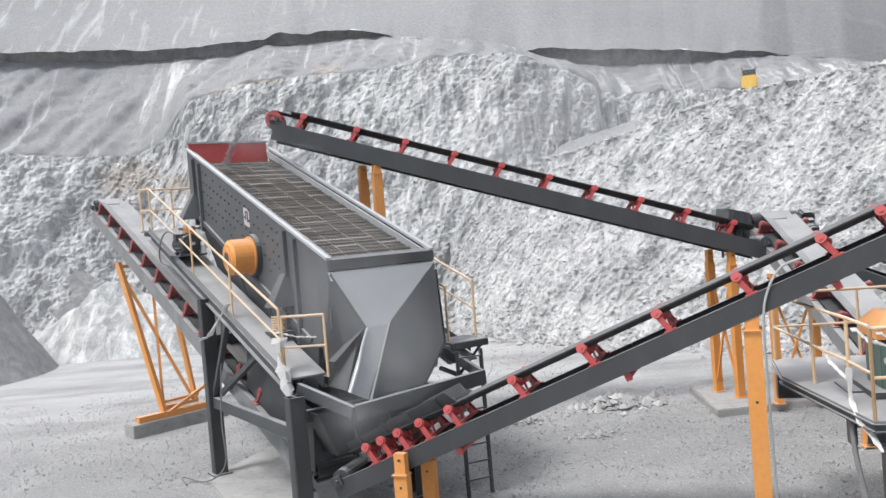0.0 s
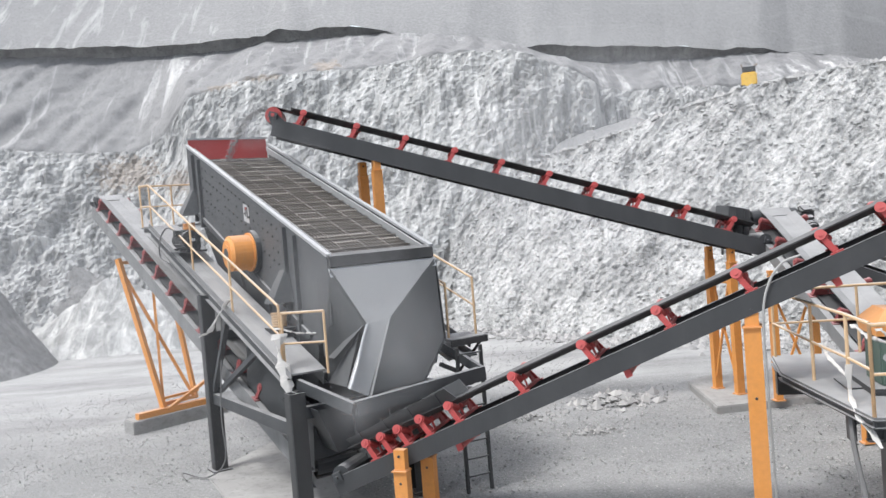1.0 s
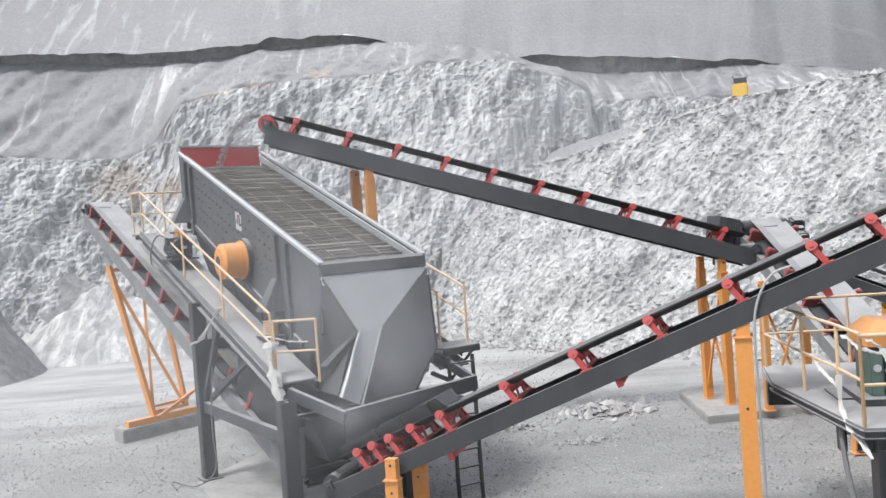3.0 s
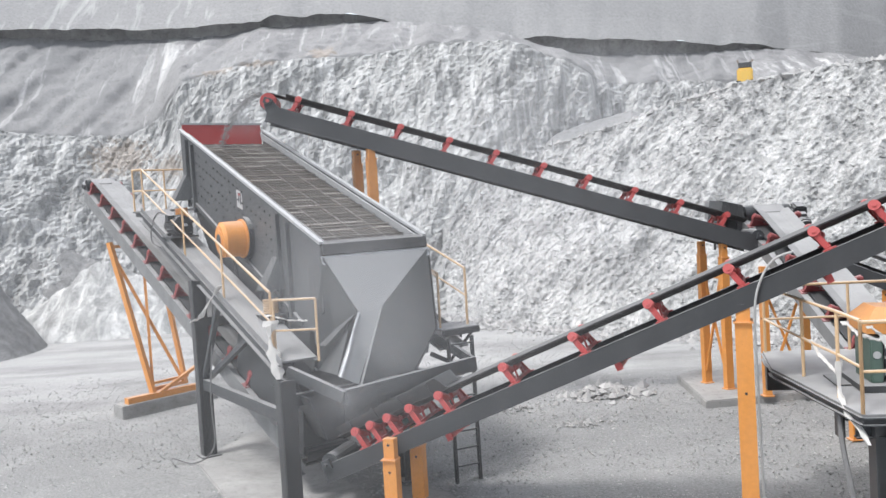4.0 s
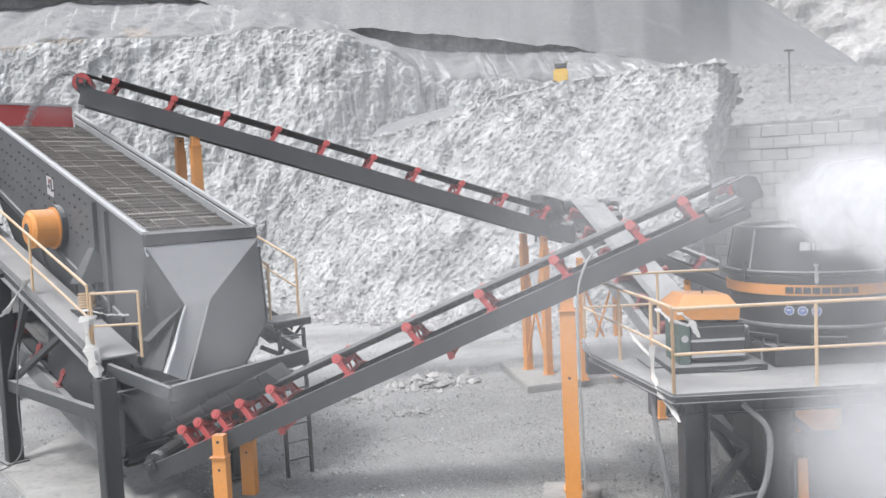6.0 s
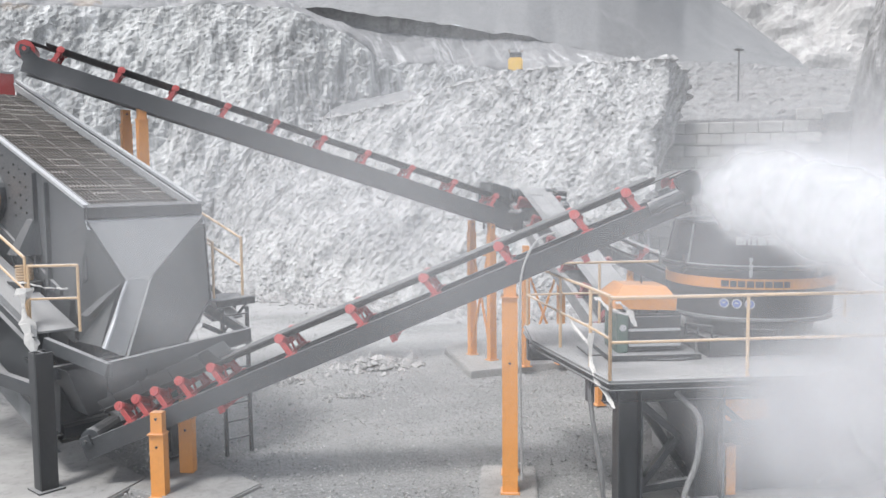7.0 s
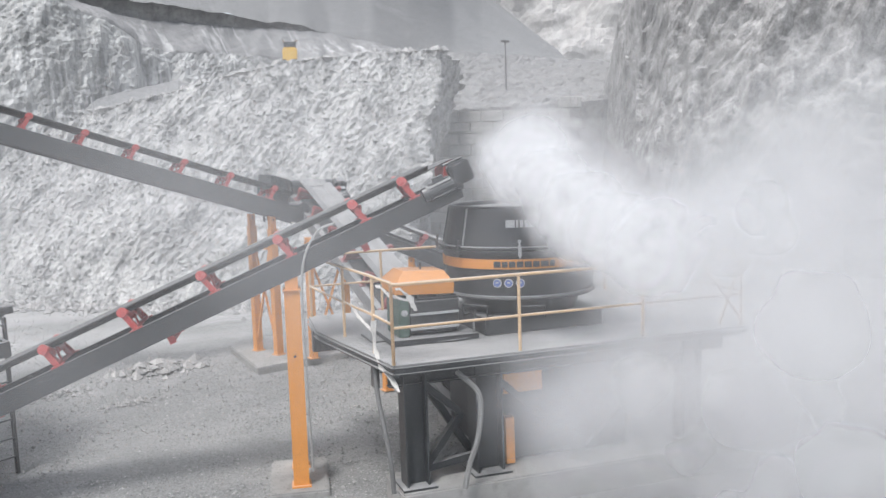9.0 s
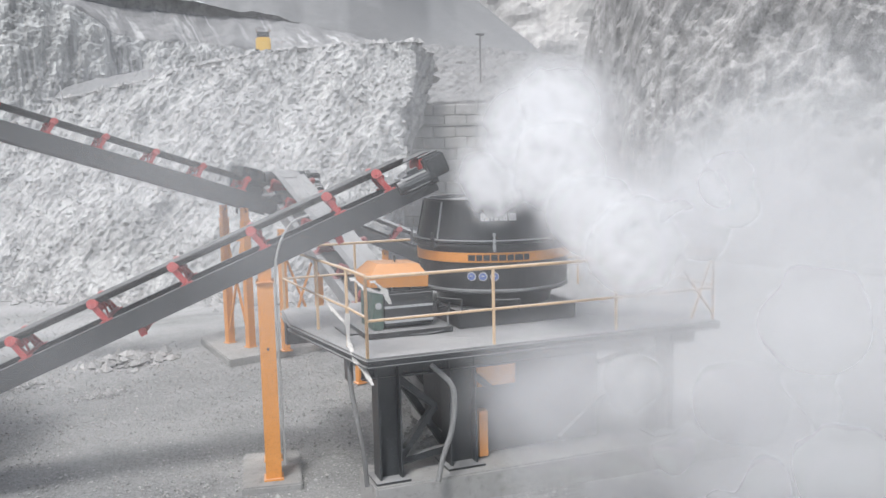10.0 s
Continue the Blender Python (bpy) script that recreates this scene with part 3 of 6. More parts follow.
        box(mo, (-0.2, 0, 0.16), (0.16, 0.12, 0.08))
        rod(mo, (0, 0, 0), (0.10, 0, 0), 0.15, 16)
        part("drive_motor", mo, steel_dark, top, "dark grey geared drive motor", pose(h - 0.13, drive * 0.60, -0.03))
        gb = box(B(), (0, 0, 0), (0.34, 0.22, 0.34))
        bmesh.ops.bevel(gb, geom=list(gb.edges), offset=0.03, segments=2, affect="EDGES")
        rod(gb, (0, -0.135, 0), (0, 0.13, 0), 0.135, 18)
        rod(gb, (0, -0.15, 0), (0, 0.15, 0), 0.07, 12)
        for bx, bz in ((-1, -1), (-1, 1), (1, -1), (1, 1)):
            rod(gb, (bx * 0.135, -0.122, bz * 0.135), (bx * 0.135, 0.122, bz * 0.135), 0.018, 6)
        box(gb, (-0.05, 0.02, 0.19), (0.3, 0.16, 0.03))
        part("gearbox", gb, steel_black, top, "", pose(h + 0.02, drive * 0.62, 0.08))
    return top, pulley


def post_pair(name, foot, across, tops, label, w=0.2, material=orange, group="orange conveyor posts"):
    """Two posts of a trestle, foot: first post's base; across: step to the second; each a boxed section with a head plate."""
    made = []
    for k, z in enumerate(tops):
        t = thing(name, Matrix.Translation(Vector(foot) + Vector(across) * k), label, "post", group)
        ang = math.degrees(math.atan2(across[1], across[0]))
        rot = pose(0, 0, 0, 0, 0, ang)
        b = B()
        box(b, (0, 0, (z - 0.32) / 2), (w * 0.75, w, z - 0.32))
        part("shaft", b, material, t, m=rot)
        b = B()
        box(b, (0, 0, z - 0.18), (w * 0.62, w * 0.82, 0.36))
        box(b, (-0.02, 0, z - 0.34), (w * 0.95, w * 1.15, 0.016))
        part("head_bracket", b, material, t, m=rot)
        for zz in (z - 0.1, z * 0.6):
            part("bolt", rod(B(), (-w * 0.40, 0, zz), (w * 0.40, 0, zz), 0.022, 8), steel_black, t, m=rot)
        b = B()
        box(b, (0, 0, 0.012), (w * 1.25, w * 1.25, 0.024))
        part("foot_plate", b, material, t, m=rot)
        made.append(t)
    return made


def slab(name, corners, h, label):
    b = B()
    lo = [b.verts.new((x, y, -0.1)) for x, y in corners]
    hi = [b.verts.new((x, y, h)) for x, y in corners]
    b.faces.new(lo[::-1])
    b.faces.new(hi)
    for i in range(len(corners)):
        j = (i + 1) % len(corners)
        b.faces.new((lo[i], lo[j], hi[j], hi[i]))
    bmesh.ops.bevel(b, geom=list(b.edges), offset=0.025, segments=2, affect="EDGES")
    tagged(part(name, b, slab_mat), label, "concrete slab", kind="structure")


# feed belt to the crusher, rising past the orange posts
D3 = Vector((math.cos(radians(-20)), math.sin(radians(-20)), 0))
N3 = Vector((-D3.y, D3.x, 0))
FRONT3 = Vector((4.2, 12.1, 0))


def on3(s, z=0.0, off=HALF):
    """A place by the run s along the feed belt, set back by off from its front face."""
    p = FRONT3 + D3 * s + N3 * off
    return Vector((p.x, p.y, z))


G3 = 0.422
TAIL3 = on3(-6.75, 3.63 - 6.75 * G3)
HEAD3 = on3(2.62, 3.60 + 2.62 * G3)
K3 = math.sqrt(1 + G3 * G3)
S3 = [(s + 6.75) * K3 for s in (-5.93, -5.65, -5.34, -4.94, -4.42, -3.32, -2.2, -1.06, 0.08, 1.21, 1.97)]
feed_belt, pulley3 = conveyor("feed_conveyor", TAIL3, HEAD3, S3, [(s + 6.75) * K3 for s in (-4.6, -1.86, 1.05)],
                              "dark grey inclined belt conveyor with red idlers", drive=-1)

# oversize belt feeding the screen
TAIL1, HEAD1 = Vector((7.95, 21.34, 3.83)), Vector((-3.72, 20.76, 7.66))
K1 = (HEAD1 - TAIL1).length / 11.67
S1 = [(7.95 - x) * K1 + 0.14 for x in (7.04, 5.92, 4.81, 3.7, 2.63, 1.51, 0.41, -0.73, -1.86, -3.08)]
return_belt, pulley1 = conveyor("screen_feed_conveyor", TAIL1, HEAD1, S1, [], "long dark grey belt conveyor rising to the screen", deep=0.40)

# belt from under the crusher up to the screen feed
TAIL4, HEAD4 = Vector((8.15, 12.4, 0.30)), Vector((8.52, 22.05, 4.30))
K4 = (HEAD4 - TAIL4).length / 9.65
S4 = [(y - 12.4) * K4 for y in (21.54, 20.46, 19.38, 18.3, 17.22, 16.14, 15.06, 13.98)]
under_belt, pulley4 = conveyor("crusher_discharge_conveyor", TAIL4, HEAD4, S4, [], "dark belt conveyor with a dusty pale belt", belt=belt_dusty, drive=-1, shade_gap=True, wide=0.80, paint=steel_dusty, tint=1)

under_belt.scale = (1, 1.32, 1)

guard = thing("head_guard", Matrix.Translation((7.45, 21.75, 3.95)), "dark steel transfer box at the belt head", "guard")
part("guard_plate", plate(B(), [(-0.14, 0, 0.80), (0.36, 0, 0.66), (0.30, 0, -0.04), (-0.28, 0, 0.08)], 0.016), steel_black, guard)
part("guard_plate", plate(B(), [(-0.14, 0.0, 0.80), (-0.28, 0.0, 0.08), (-0.30, 0.85, 0.14), (-0.20, 0.85, 0.84)], 0.016), steel_dark, guard)
part("guard_back", plate(B(), [(-0.32, 0.9, 0.82), (0.12, 0.9, 0.76), (0.10, 0.9, 0.26), (-0.34, 0.9, 0.36)], 0.016), plate_grey, guard, "dusty grey back plate")
part("guard_roof", plate(B(), [(-0.16, -0.02, 0.81), (0.36, -0.02, 0.67), (0.40, 0.42, 0.72), (-0.18, 0.42, 0.84)], 0.014), steel_dark, guard)
for x in (0.02, 0.24):
    part("guard_rib", bar(B(), (x, -0.02, 0.74 - 0.28 * x), (x - 0.08, -0.02, 0.0), 0.03, 0.035, (0, 1, 0)), steel_black, guard)
for y in (0.1, 0.6):
    part("guard_foot", bar(B(), (-0.2, y, 0.12), (-0.2, y, -0.45), 0.05, 0.05, (0, 1, 0)), steel_dark, guard)

# orange posts under the belts
FOOT3 = on3(0.06, 0.0, 0.03)
slab("column_pad", [tuple(on3(s, 0, o))[:2] for s, o in ((-0.42, -0.3), (0.48, -0.3), (0.48, 1.25), (-0.42, 1.25))], 0.10, "small square concrete pad under an orange column")
post_pair("orange_column", FOOT3 + Vector((0, 0, 0.10)), N3 * 0.86, (3.38, 3.28), "tall orange steel column carrying the feed conveyor", 0.235)
slab("screen_slab", [(-5.35, 17.95), (-3.7, 14.6), (-3.0, 13.7), (-1.9, 13.5), (-1.2, 14.6), (-4.4, 20.4)], 0.05, "pale concrete foundation slab under the screen")
post_pair("orange_column", on3(-5.40, 0.0, -0.20), N3 * 1.02 + D3 * 0.06, (1.36, 1.30), "short orange steel column at the belt's low end", 0.23)
slab("belt_pad", [(-1.45, 14.15), (-0.2, 12.9), (0.60, 13.75), (-0.45, 15.5), (-0.9, 15.3)], 0.05, "pale concrete pad under the short columns")
slab("trestle_pad", [(6.05, 19.8), (10.4, 20.4), (10.2, 23.4), (6.9, 23.4), (6.25, 22.9)], 0.16, "large pale concrete pad under the trestles")
post_pair("trestle_post", (6.98, 20.93, 0.16), (-0.27, 0.84, 0), (3.58, 3.62), "orange steel trestle post under the screen feed belt", 0.2)
post_pair("trestle_post", (-1.42, 20.48, 0.0), (-0.40, 0.80, 0), (6.62, 6.55), "tall orange steel post beside the screen", 0.22)
post_pair("trestle_post", (7.55, 19.95, 0.16), (0.95, 0.0, 0), (3.05, 3.05), "orange steel trestle post under the discharge belt", 0.2)
post_pair("trestle_post", (7.95, 16.6, 0.0), (0.95, 0.0, 0), (1.62, 1.62), "short orange post under the discharge belt", 0.18)


def cross_brace(p, q, r, s, label):
    t = thing("trestle_bracing", Matrix.Translation(p), label, "bracing", "trestle bracing")
    o = Vector(p)
    part("brace", bar(B(), Vector(p) - o, Vector(s) - o, 0.05, 0.05), orange, t)
    part("brace", bar(B(), Vector(q) - o, Vector(r) - o, 0.05, 0.05, shift=(0.055, 0)), orange, t)
    part("tie_rail", bar(B(), Vector(r) - o, Vector(s) - o, 0.06, 0.06), orange, t)


cross_brace((6.95, 21.0, 0.5), (6.74, 21.7, 0.5), (6.95, 21.0, 2.9), (6.74, 21.7, 2.9), "thin orange cross bracing between trestle posts")
cross_brace((7.62, 19.95, 0.4), (8.43, 19.95, 0.4), (7.62, 19.95, 2.6), (8.43, 19.95, 2.6), "thin orange cross bracing under the discharge belt")

# ---- vibrating screen ----
SCREEN = pose(-1.99, 14.81, 0, 0, 0, 32.77)
SLOPE = 0.3672


def deck_z(y, base=4.56):
    return base + SLOPE * y


screen_box = thing("vibrating_screen", SCREEN, "dark grey inclined vibrating screen with a wire mesh deck", "vibrating screen")
for x, nm in ((0.0, "side_wall"), (2.1, "side_wall")):
    b = plate(B(), [(x, 0.0, 4.50), (x, 0.02, 3.35), (x, 0.55, 2.95), (x, 1.4, 3.05), (x, 7.2, 5.62), (x, 7.45, 6.1), (x, 7.45, 7.27)], 0.03)
    part(nm, b, screen_grey, screen_box)
    b = bar(B(), (x, -0.02, 4.53), (x, 7.46, 7.28), 0.085, 0.05, (0, 0, 1))
    part("top_flange", b, bright if x == 0 else plate_grey, screen_box, "worn bright top edge")
    out = -1 if x == 0 else 1
    for y in (1.3, 1.75, 6.55, 6.95):
        part("stiffener", bar(B(), (x + out * 0.055, y, 3.15 + 0.4 * (y - 1.3)), (x + out * 0.055, y, deck_z(y) - 0.12), 0.08, 0.09, (0, 1, 0)), screen_grey, screen_box)
    part("edge_bar", bar(B(), (x + out * 0.04, 0.9, 3.06), (x + out * 0.04, 7.1, 5.68), 0.05, 0.10), screen_grey, screen_box)
    bolts = B()
    for i in range(5):
        for j in range(19):
            y = 2.15 + j * 0.235
            if (i * 7 + j * 3) % 11 in (4, 9):
                continue
            z = deck_z(y) - 0.28 - i * 0.23
            rod(bolts, (x + out * 0.015, y, z), (x + out * 0.038, y, z), 0.021, 6)
    tagged(part("bolt_heads", bolts, steel_black, screen_box), kind="stuff")
# sloped brackets that carry the springs
for x, out in ((0.0, -1), (2.1, 1)):
    for y, z in ((1.85, 3.55), (7.05, 5.45)):
        b = B()
        hexa(b, [(x + out * 0.02, y - 0.26, z + 0.12), (x + out * 0.02, y + 0.26, z + 0.12), (x + out * 0.44, y + 0.2, z + 0.12), (x + out * 0.44, y - 0.2, z + 0.12)],
             [(x + out * 0.02, y - 0.14, z + 0.72), (x + out * 0.02, y + 0.14, z + 0.72), (x + out * 0.10, y + 0.12, z + 0.72), (x + out * 0.10, y - 0.12, z + 0.72)])
        part("spring_bracket", b, screen_grey, screen_box)
# feed box
part("feed_plate", plate(B(), [(0.05, 7.42, 6.55), (2.05, 7.42, 6.55), (2.05, 7.50, 7.42), (0.05, 7.50, 7.42)], 0.03), red, screen_box, "dull red feed box back plate")
part("feed_floor", plate(B(), [(0.03, 7.45, 6.92), (2.07, 7.45, 6.92), (2.07, 6.75, 6.60), (0.03, 6.75, 6.60)], 0.02), plate_grey, screen_box)
part("feed_rim", bar(B(), (0.0, 7.50, 7.44), (2.1, 7.50, 7.44), 0.07, 0.05), plate_grey, screen_box)
part("front_lip", hexa(B(), [(0.0, -0.08, 4.33), (2.1, -0.08, 4.33), (2.1, 0.02, 4.31), (0.0, 0.02, 4.31)], [(0.0, -0.06, 4.51), (2.1, -0.06, 4.51), (2.1, 0.14, 4.56), (0.0, 0.14, 4.56)]), rubber, screen_box, "dark rubber discharge lip")
# inner skirt strips along the walls
for x in (0.10, 2.0):
    part("wear_strip", plate(B(), [(x, 0.1, deck_z(0.1, 4.35)), (x, 7.3, deck_z(7.3, 4.35)), (x * 0.97 + 0.03, 7.3, deck_z(7.3, 4.52)), (x * 0.97 + 0.03, 0.1, deck_z(0.1, 4.52))], 0.02), plate_grey, screen_box)
# mesh deck: long wires, cross wires and the bars over the panel joints
DZ = 4.37
# Added solid dark sheet under the wires makes the mesh gaps dark.
back_sheet = plate(B(), [(0.03, 0.05, DZ - 0.17), (2.07, 0.05, DZ - 0.17), (2.07, 7.2, DZ - 0.17 + SLOPE * 7.15), (0.03, 7.2, DZ - 0.17 + SLOPE * 7.15)], 0.02)
part("lower_deck", back_sheet, rubber, screen_box)
wires = B()
x = 0.14
while x < 1.98:
    bar(wires, (x, 0.04, DZ), (x, 6.85, DZ + SLOPE * 6.81), 0.026, 0.022)
    x += 0.066
tagged(part("long_wire_mat", wires, wire_mat, screen_box), kind="stuff")
wires, pale = B(), B()
rng_w = random.Random(4)
for k in range(20):
    y = 0.22 + k * 0.335
    for i in range(4):
        xa = 0.13 + i * 0.462
        for j in range(2):
            yy = y + j * 0.17
            bar(wires, (xa, yy, DZ + SLOPE * yy + 0.010), (xa + 0.462, yy, DZ + SLOPE * yy + 0.010), 0.014, 0.012)
        if rng_w.random() < 0.34:
            for j in range(7):
                xj = xa + 0.02 + j * 0.066
                bar(pale, (xj, y - 0.02, DZ + SLOPE * y + 0.010), (xj, y + 0.05, DZ + SLOPE * (y + 0.07) + 0.008), 0.022, 0.014)
tagged(part("cross_wire_mat", wires, wire_mat, screen_box), kind="stuff")
tagged(part("crimped_wire_mat", pale, wire_pale, screen_box), kind="stuff")
for i in range(12):
    y = 0.55 + i * 0.53
    part("clamp_bar", bar(B(), (0.1, y, DZ + SLOPE * y + 0.022), (2.0, y, DZ + SLOPE * y + 0.022), 0.028, 0.02), wire_pale if i % 2 else wire_mid, screen_box)
for i in range(3):
    x = 0.595 + i * 0.475
    part("crown_bar", bar(B(), (x, 0.05, DZ + 0.02), (x, 6.8, DZ + 0.02 + SLOPE * 6.75), 0.024, 0.028), wire_mid, screen_box)
# exciter drum on each side, orange guard
for x, out in ((0.0, -1), (2.1, 1)):
    drum = rod(B(), (x + out * 0.02, 3.43, 4.64), (x + out * 0.12, 3.43, 4.64), 0.44, 28)
    part("exciter_flange", drum, steel_dark, screen_box)
    drum = rod(B(), (x + out * 0.12, 3.43, 4.64), (x + out * 0.55, 3.43, 4.64), 0.36, 28)
    rod(drum, (x + out * 0.55, 3.43, 4.64), (x + out * 0.60, 3.43, 4.64), 0.34, 28, 0.28)
    rod(drum, (x + out * 0.60, 3.43, 4.64), (x + out * 0.615, 3.43, 4.64), 0.19, 20)
    rod(drum, (x + out * 0.12, 3.43, 4.64), (x + out * 0.15, 3.43, 4.64), 0.40, 28)
    part("exciter_guard", drum, orange, screen_box, "round orange exciter guard")
    hub = rod(B(), (x + out * 0.60, 3.43, 4.64), (x + out * 0.622, 3.43, 4.64), 0.12, 18)
    part("guard_hub", hub, steel_dark, screen_box)
sticker = plate(B(), [(-0.022, 3.56, 5.22), (-0.022, 3.86, 5.30), (-0.022, 3.86, 5.66), (-0.022, 3.56, 5.58)], 0.006)
sign = part("sign_plate", sticker, white_paint, screen_box, "white sign plate with dark marks")
for y0, z0, w, h in ((3.64, 5.33, 0.06, 0.24), (3.74, 5.38, 0.05, 0.2), (3.69, 5.52, 0.14, 0.05)):
    part("sign_mark", box(B(), (-0.029, y0, z0 + h / 2), (0.004, w, h)), steel_dark if w < 0.1 else red, sign)


def coil(parent, x, y, z, m, label=""):
    pts = []
    for i in range(61):
        an = i * 0.62
        pts.append((x + 0.13 * math.cos(an), y + 0.13 * math.sin(an), z + 0.28 * i / 60))
    part("spring", hose(B(), pts, 0.021, 6, 2), m, parent, label)


# support frame of the screen with its walkways
frame_t = thing("screen_support_frame", SCREEN, "dark steel support frame with sloping walkways and orange handrails", "steel frame")


def walk_z(y):
    return 2.43 + 0.343 * y


for x in (-0.77, 2.85):
    out = -1 if x < 0 else 1
    for y in (0.12, 4.58):
        b = B()
        x = -0.77 if x < 0 else (1.52 if y < 1 else 2.85)
        ibeam(b, (x, y, 0.06), (x, y, walk_z(y) - 0.2), 0.27, 0.27, 0.03, (0, 1, 0))
        bar(b, (x - out * 0.0 + out * 0.135, y, 0.06), (x + out * 0.135, y, walk_z(y) - 0.2), 0.21, 0.012, (1, 0, 0))
        part("leg", b, steel_black, frame_t)
        part("leg_foot", box(B(), (x, y, 0.062), (0.42, 0.42, 0.03)), steel_black, frame_t)
    x = -0.77 if x < 0 else 2.85
    part("stringer", channel(B(), (x, 0.25, walk_z(0.25) - 0.02), (x, 8.6, walk_z(8.6) - 0.02), 0.22, 0.09, -out), steel_dark, frame_t)
    part("leg_tie", bar(B(), (x, 0.2, 1.62), (x, 4.5, 1.60), 0.12, 0.22), steel_dark, frame_t)
    part("brace", bar(B(), (x, 3.3, walk_z(3.3) - 0.25), (x, 4.5, 1.72), 0.10, 0.10), steel_dark, frame_t)
    part("brace", bar(B(), (x, 1.9, walk_z(1.9) - 0.25), (x, 4.42, 1.75), 0.10, 0.10, shift=(0.11, 0)), steel_dark, frame_t)
    inner = -0.09 if x < 0 else 2.19
    lo, hi = min(x, inner), max(x, inner)
    y0 = 0.28 if x < 0 else -0.15
    part("walkway", hexa(B(), [(lo, y0, walk_z(y0)), (hi, y0, walk_z(y0)), (hi, 8.6, walk_z(8.6)), (lo, 8.6, walk_z(8.6))],
                         [(lo, y0, walk_z(y0) + 0.03), (hi, y0, walk_z(y0) + 0.03), (hi, 8.6, walk_z(8.6) + 0.03), (lo, 8.6, walk_z(8.6) + 0.03)]), walk_plate, frame_t, "dust covered sloping walkway plate")
    part("inner_stringer", channel(B(), (inner, 0.25, walk_z(0.25) - 0.02), (inner, 8.6, walk_z(8.6) - 0.02), 0.22, 0.09, out), steel_dark, frame_t)
    part("kick_plate", bar(B(), (x + out * 0.04, 0.1, walk_z(0.1) + 0.09), (x + out * 0.04, 8.5, walk_z(8.5) + 0.09), 0.008, 0.12), walk_plate, frame_t)
    for y, z in ((1.85, 3.22), (7.05, 5.10)):
        xs = x * 0 + (-0.24 if x < 0 else 2.34)
        part("spring_seat", box(B(), (xs, y, z - 0.04), (0.40, 0.5, 0.06)), steel_dark, frame_t)
        part("spring_stool", hexa(B(), [(xs - 0.18, y - 0.2, walk_z(y) - 0.1), (xs + 0.18, y - 0.2, walk_z(y) - 0.1), (xs + 0.18, y + 0.2, walk_z(y) - 0.1), (xs - 0.18, y + 0.2, walk_z(y) - 0.1)],
                                  [(xs - 0.18, y - 0.2, z - 0.07), (xs + 0.18, y - 0.2, z - 0.07), (xs + 0.18, y + 0.2, z - 0.07), (xs - 0.18, y + 0.2, z - 0.07)]), steel_dark, frame_t)
        for dx in (-0.0,):
            coil(frame_t, xs, y, z, orange if y > 5 else rail_paint, "coil spring with orange paint")
# front beams that carry the chute
part("front_beam", bar(B(), (-0.10, -0.80, 2.00), (2.52, -0.80, 2.17), 0.12, 0.25), steel_dark, frame_t)
part("front_beam", bar(B(), (-0.62, 0.30, 2.36), (-0.12, -0.78, 2.00), 0.10, 0.20), steel_dark, frame_t)
part("front_beam", bar(B(), (2.16, 0.0, 2.66), (2.50, -0.78, 2.20), 0.10, 0.16), steel_dark, frame_t)
part("front_beam", bar(B(), (-0.77, 0.12, 1.9), (2.85, 0.12, 1.9), 0.14, 0.2), steel_dark, frame_t)
part("rear_beam", bar(B(), (-0.77, 4.58, 2.9), (2.85, 4.58, 2.9), 0.14, 0.2), steel_dark, frame_t)
for y in (0.15, 4.0):
    part("side_strut", bar(B(), (2.85, y, 1.95), (2.2, y, walk_z(y) - 0.2), 0.08, 0.08), steel_dark, frame_t)


def rail_run(parent, posts, material=rail_paint, h=1.08, mid=0.55, r=0.024, knee=True):
    """A handrail over foot points: posts, top rail, knee rail."""
    pts = [Vector(p) for p in posts]
    up = Vector((0, 0, 1))
    for p in pts:
        part("rail_post", rod(B(), p, p + up * h, r, 8), material, parent)
    for a, b in zip(pts, pts[1:]):
        part("top_rail", rod(B(), a + up * h, b + up * h, r, 8), material, parent)
        if knee:
            part("knee_rail", rod(B(), a + up * mid, b + up * mid, r * 0.85, 8), material, parent)


rail_run(frame_t, [(-0.75, y, walk_z(y) + 0.02) for y in (0.58, 2.95, 5.3, 8.45)] + [(-0.75, 9.35, walk_z(8.6)), (0.05, 9.35, walk_z(8.6)), (0.9, 9.35, walk_z(8.6))])
rail_run(frame_t, [(-0.74, 0.50, walk_z(0.2) + 0.02), (-0.16, 0.02, walk_z(0.2) + 0.02)])
rail_run(frame_t, [(2.93, y, walk_z(y) + 0.36) for y in (-0.05, 2.4, 5.0, 8.4)])
part("landing", box(B(), (0.1, 8.98, walk_z(8.6)), (1.8, 0.8, 0.04)), walk_plate, frame_t)
for x in (-0.7, 0.9):
    part("landing_bracket", bar(B(), (x, 8.6, walk_z(8.6) - 0.1), (x, 9.35, walk_z(8.6) - 0.06), 0.06, 0.1), steel_dark, frame_t)
part("front_landing", box(B(), (2.62, 0.10, 2.755), (0.82, 0.75, 0.04)), walk_plate, frame_t, "dusty landing plate at the ladder's head")
part("landing_edge", bar(B(), (2.21, -0.28, 2.70), (3.03, -0.28, 2.70), 0.03, 0.12), steel_black, frame_t)
part("landing_bracket", bar(B(), (2.95, -0.2, 2.68), (2.60, 0.3, 1.95), 0.05, 0.05), steel_black, frame_t)
part("rail_post", rod(B(), (2.34, 0.0, 2.77), (2.34, 0.0, 3.80), 0.024, 8), rail_paint, frame_t)
part("top_rail", rod(B(), (2.34, 0.0, 3.80), (2.34, 1.2, 4.2), 0.024, 8), rail_paint, frame_t)
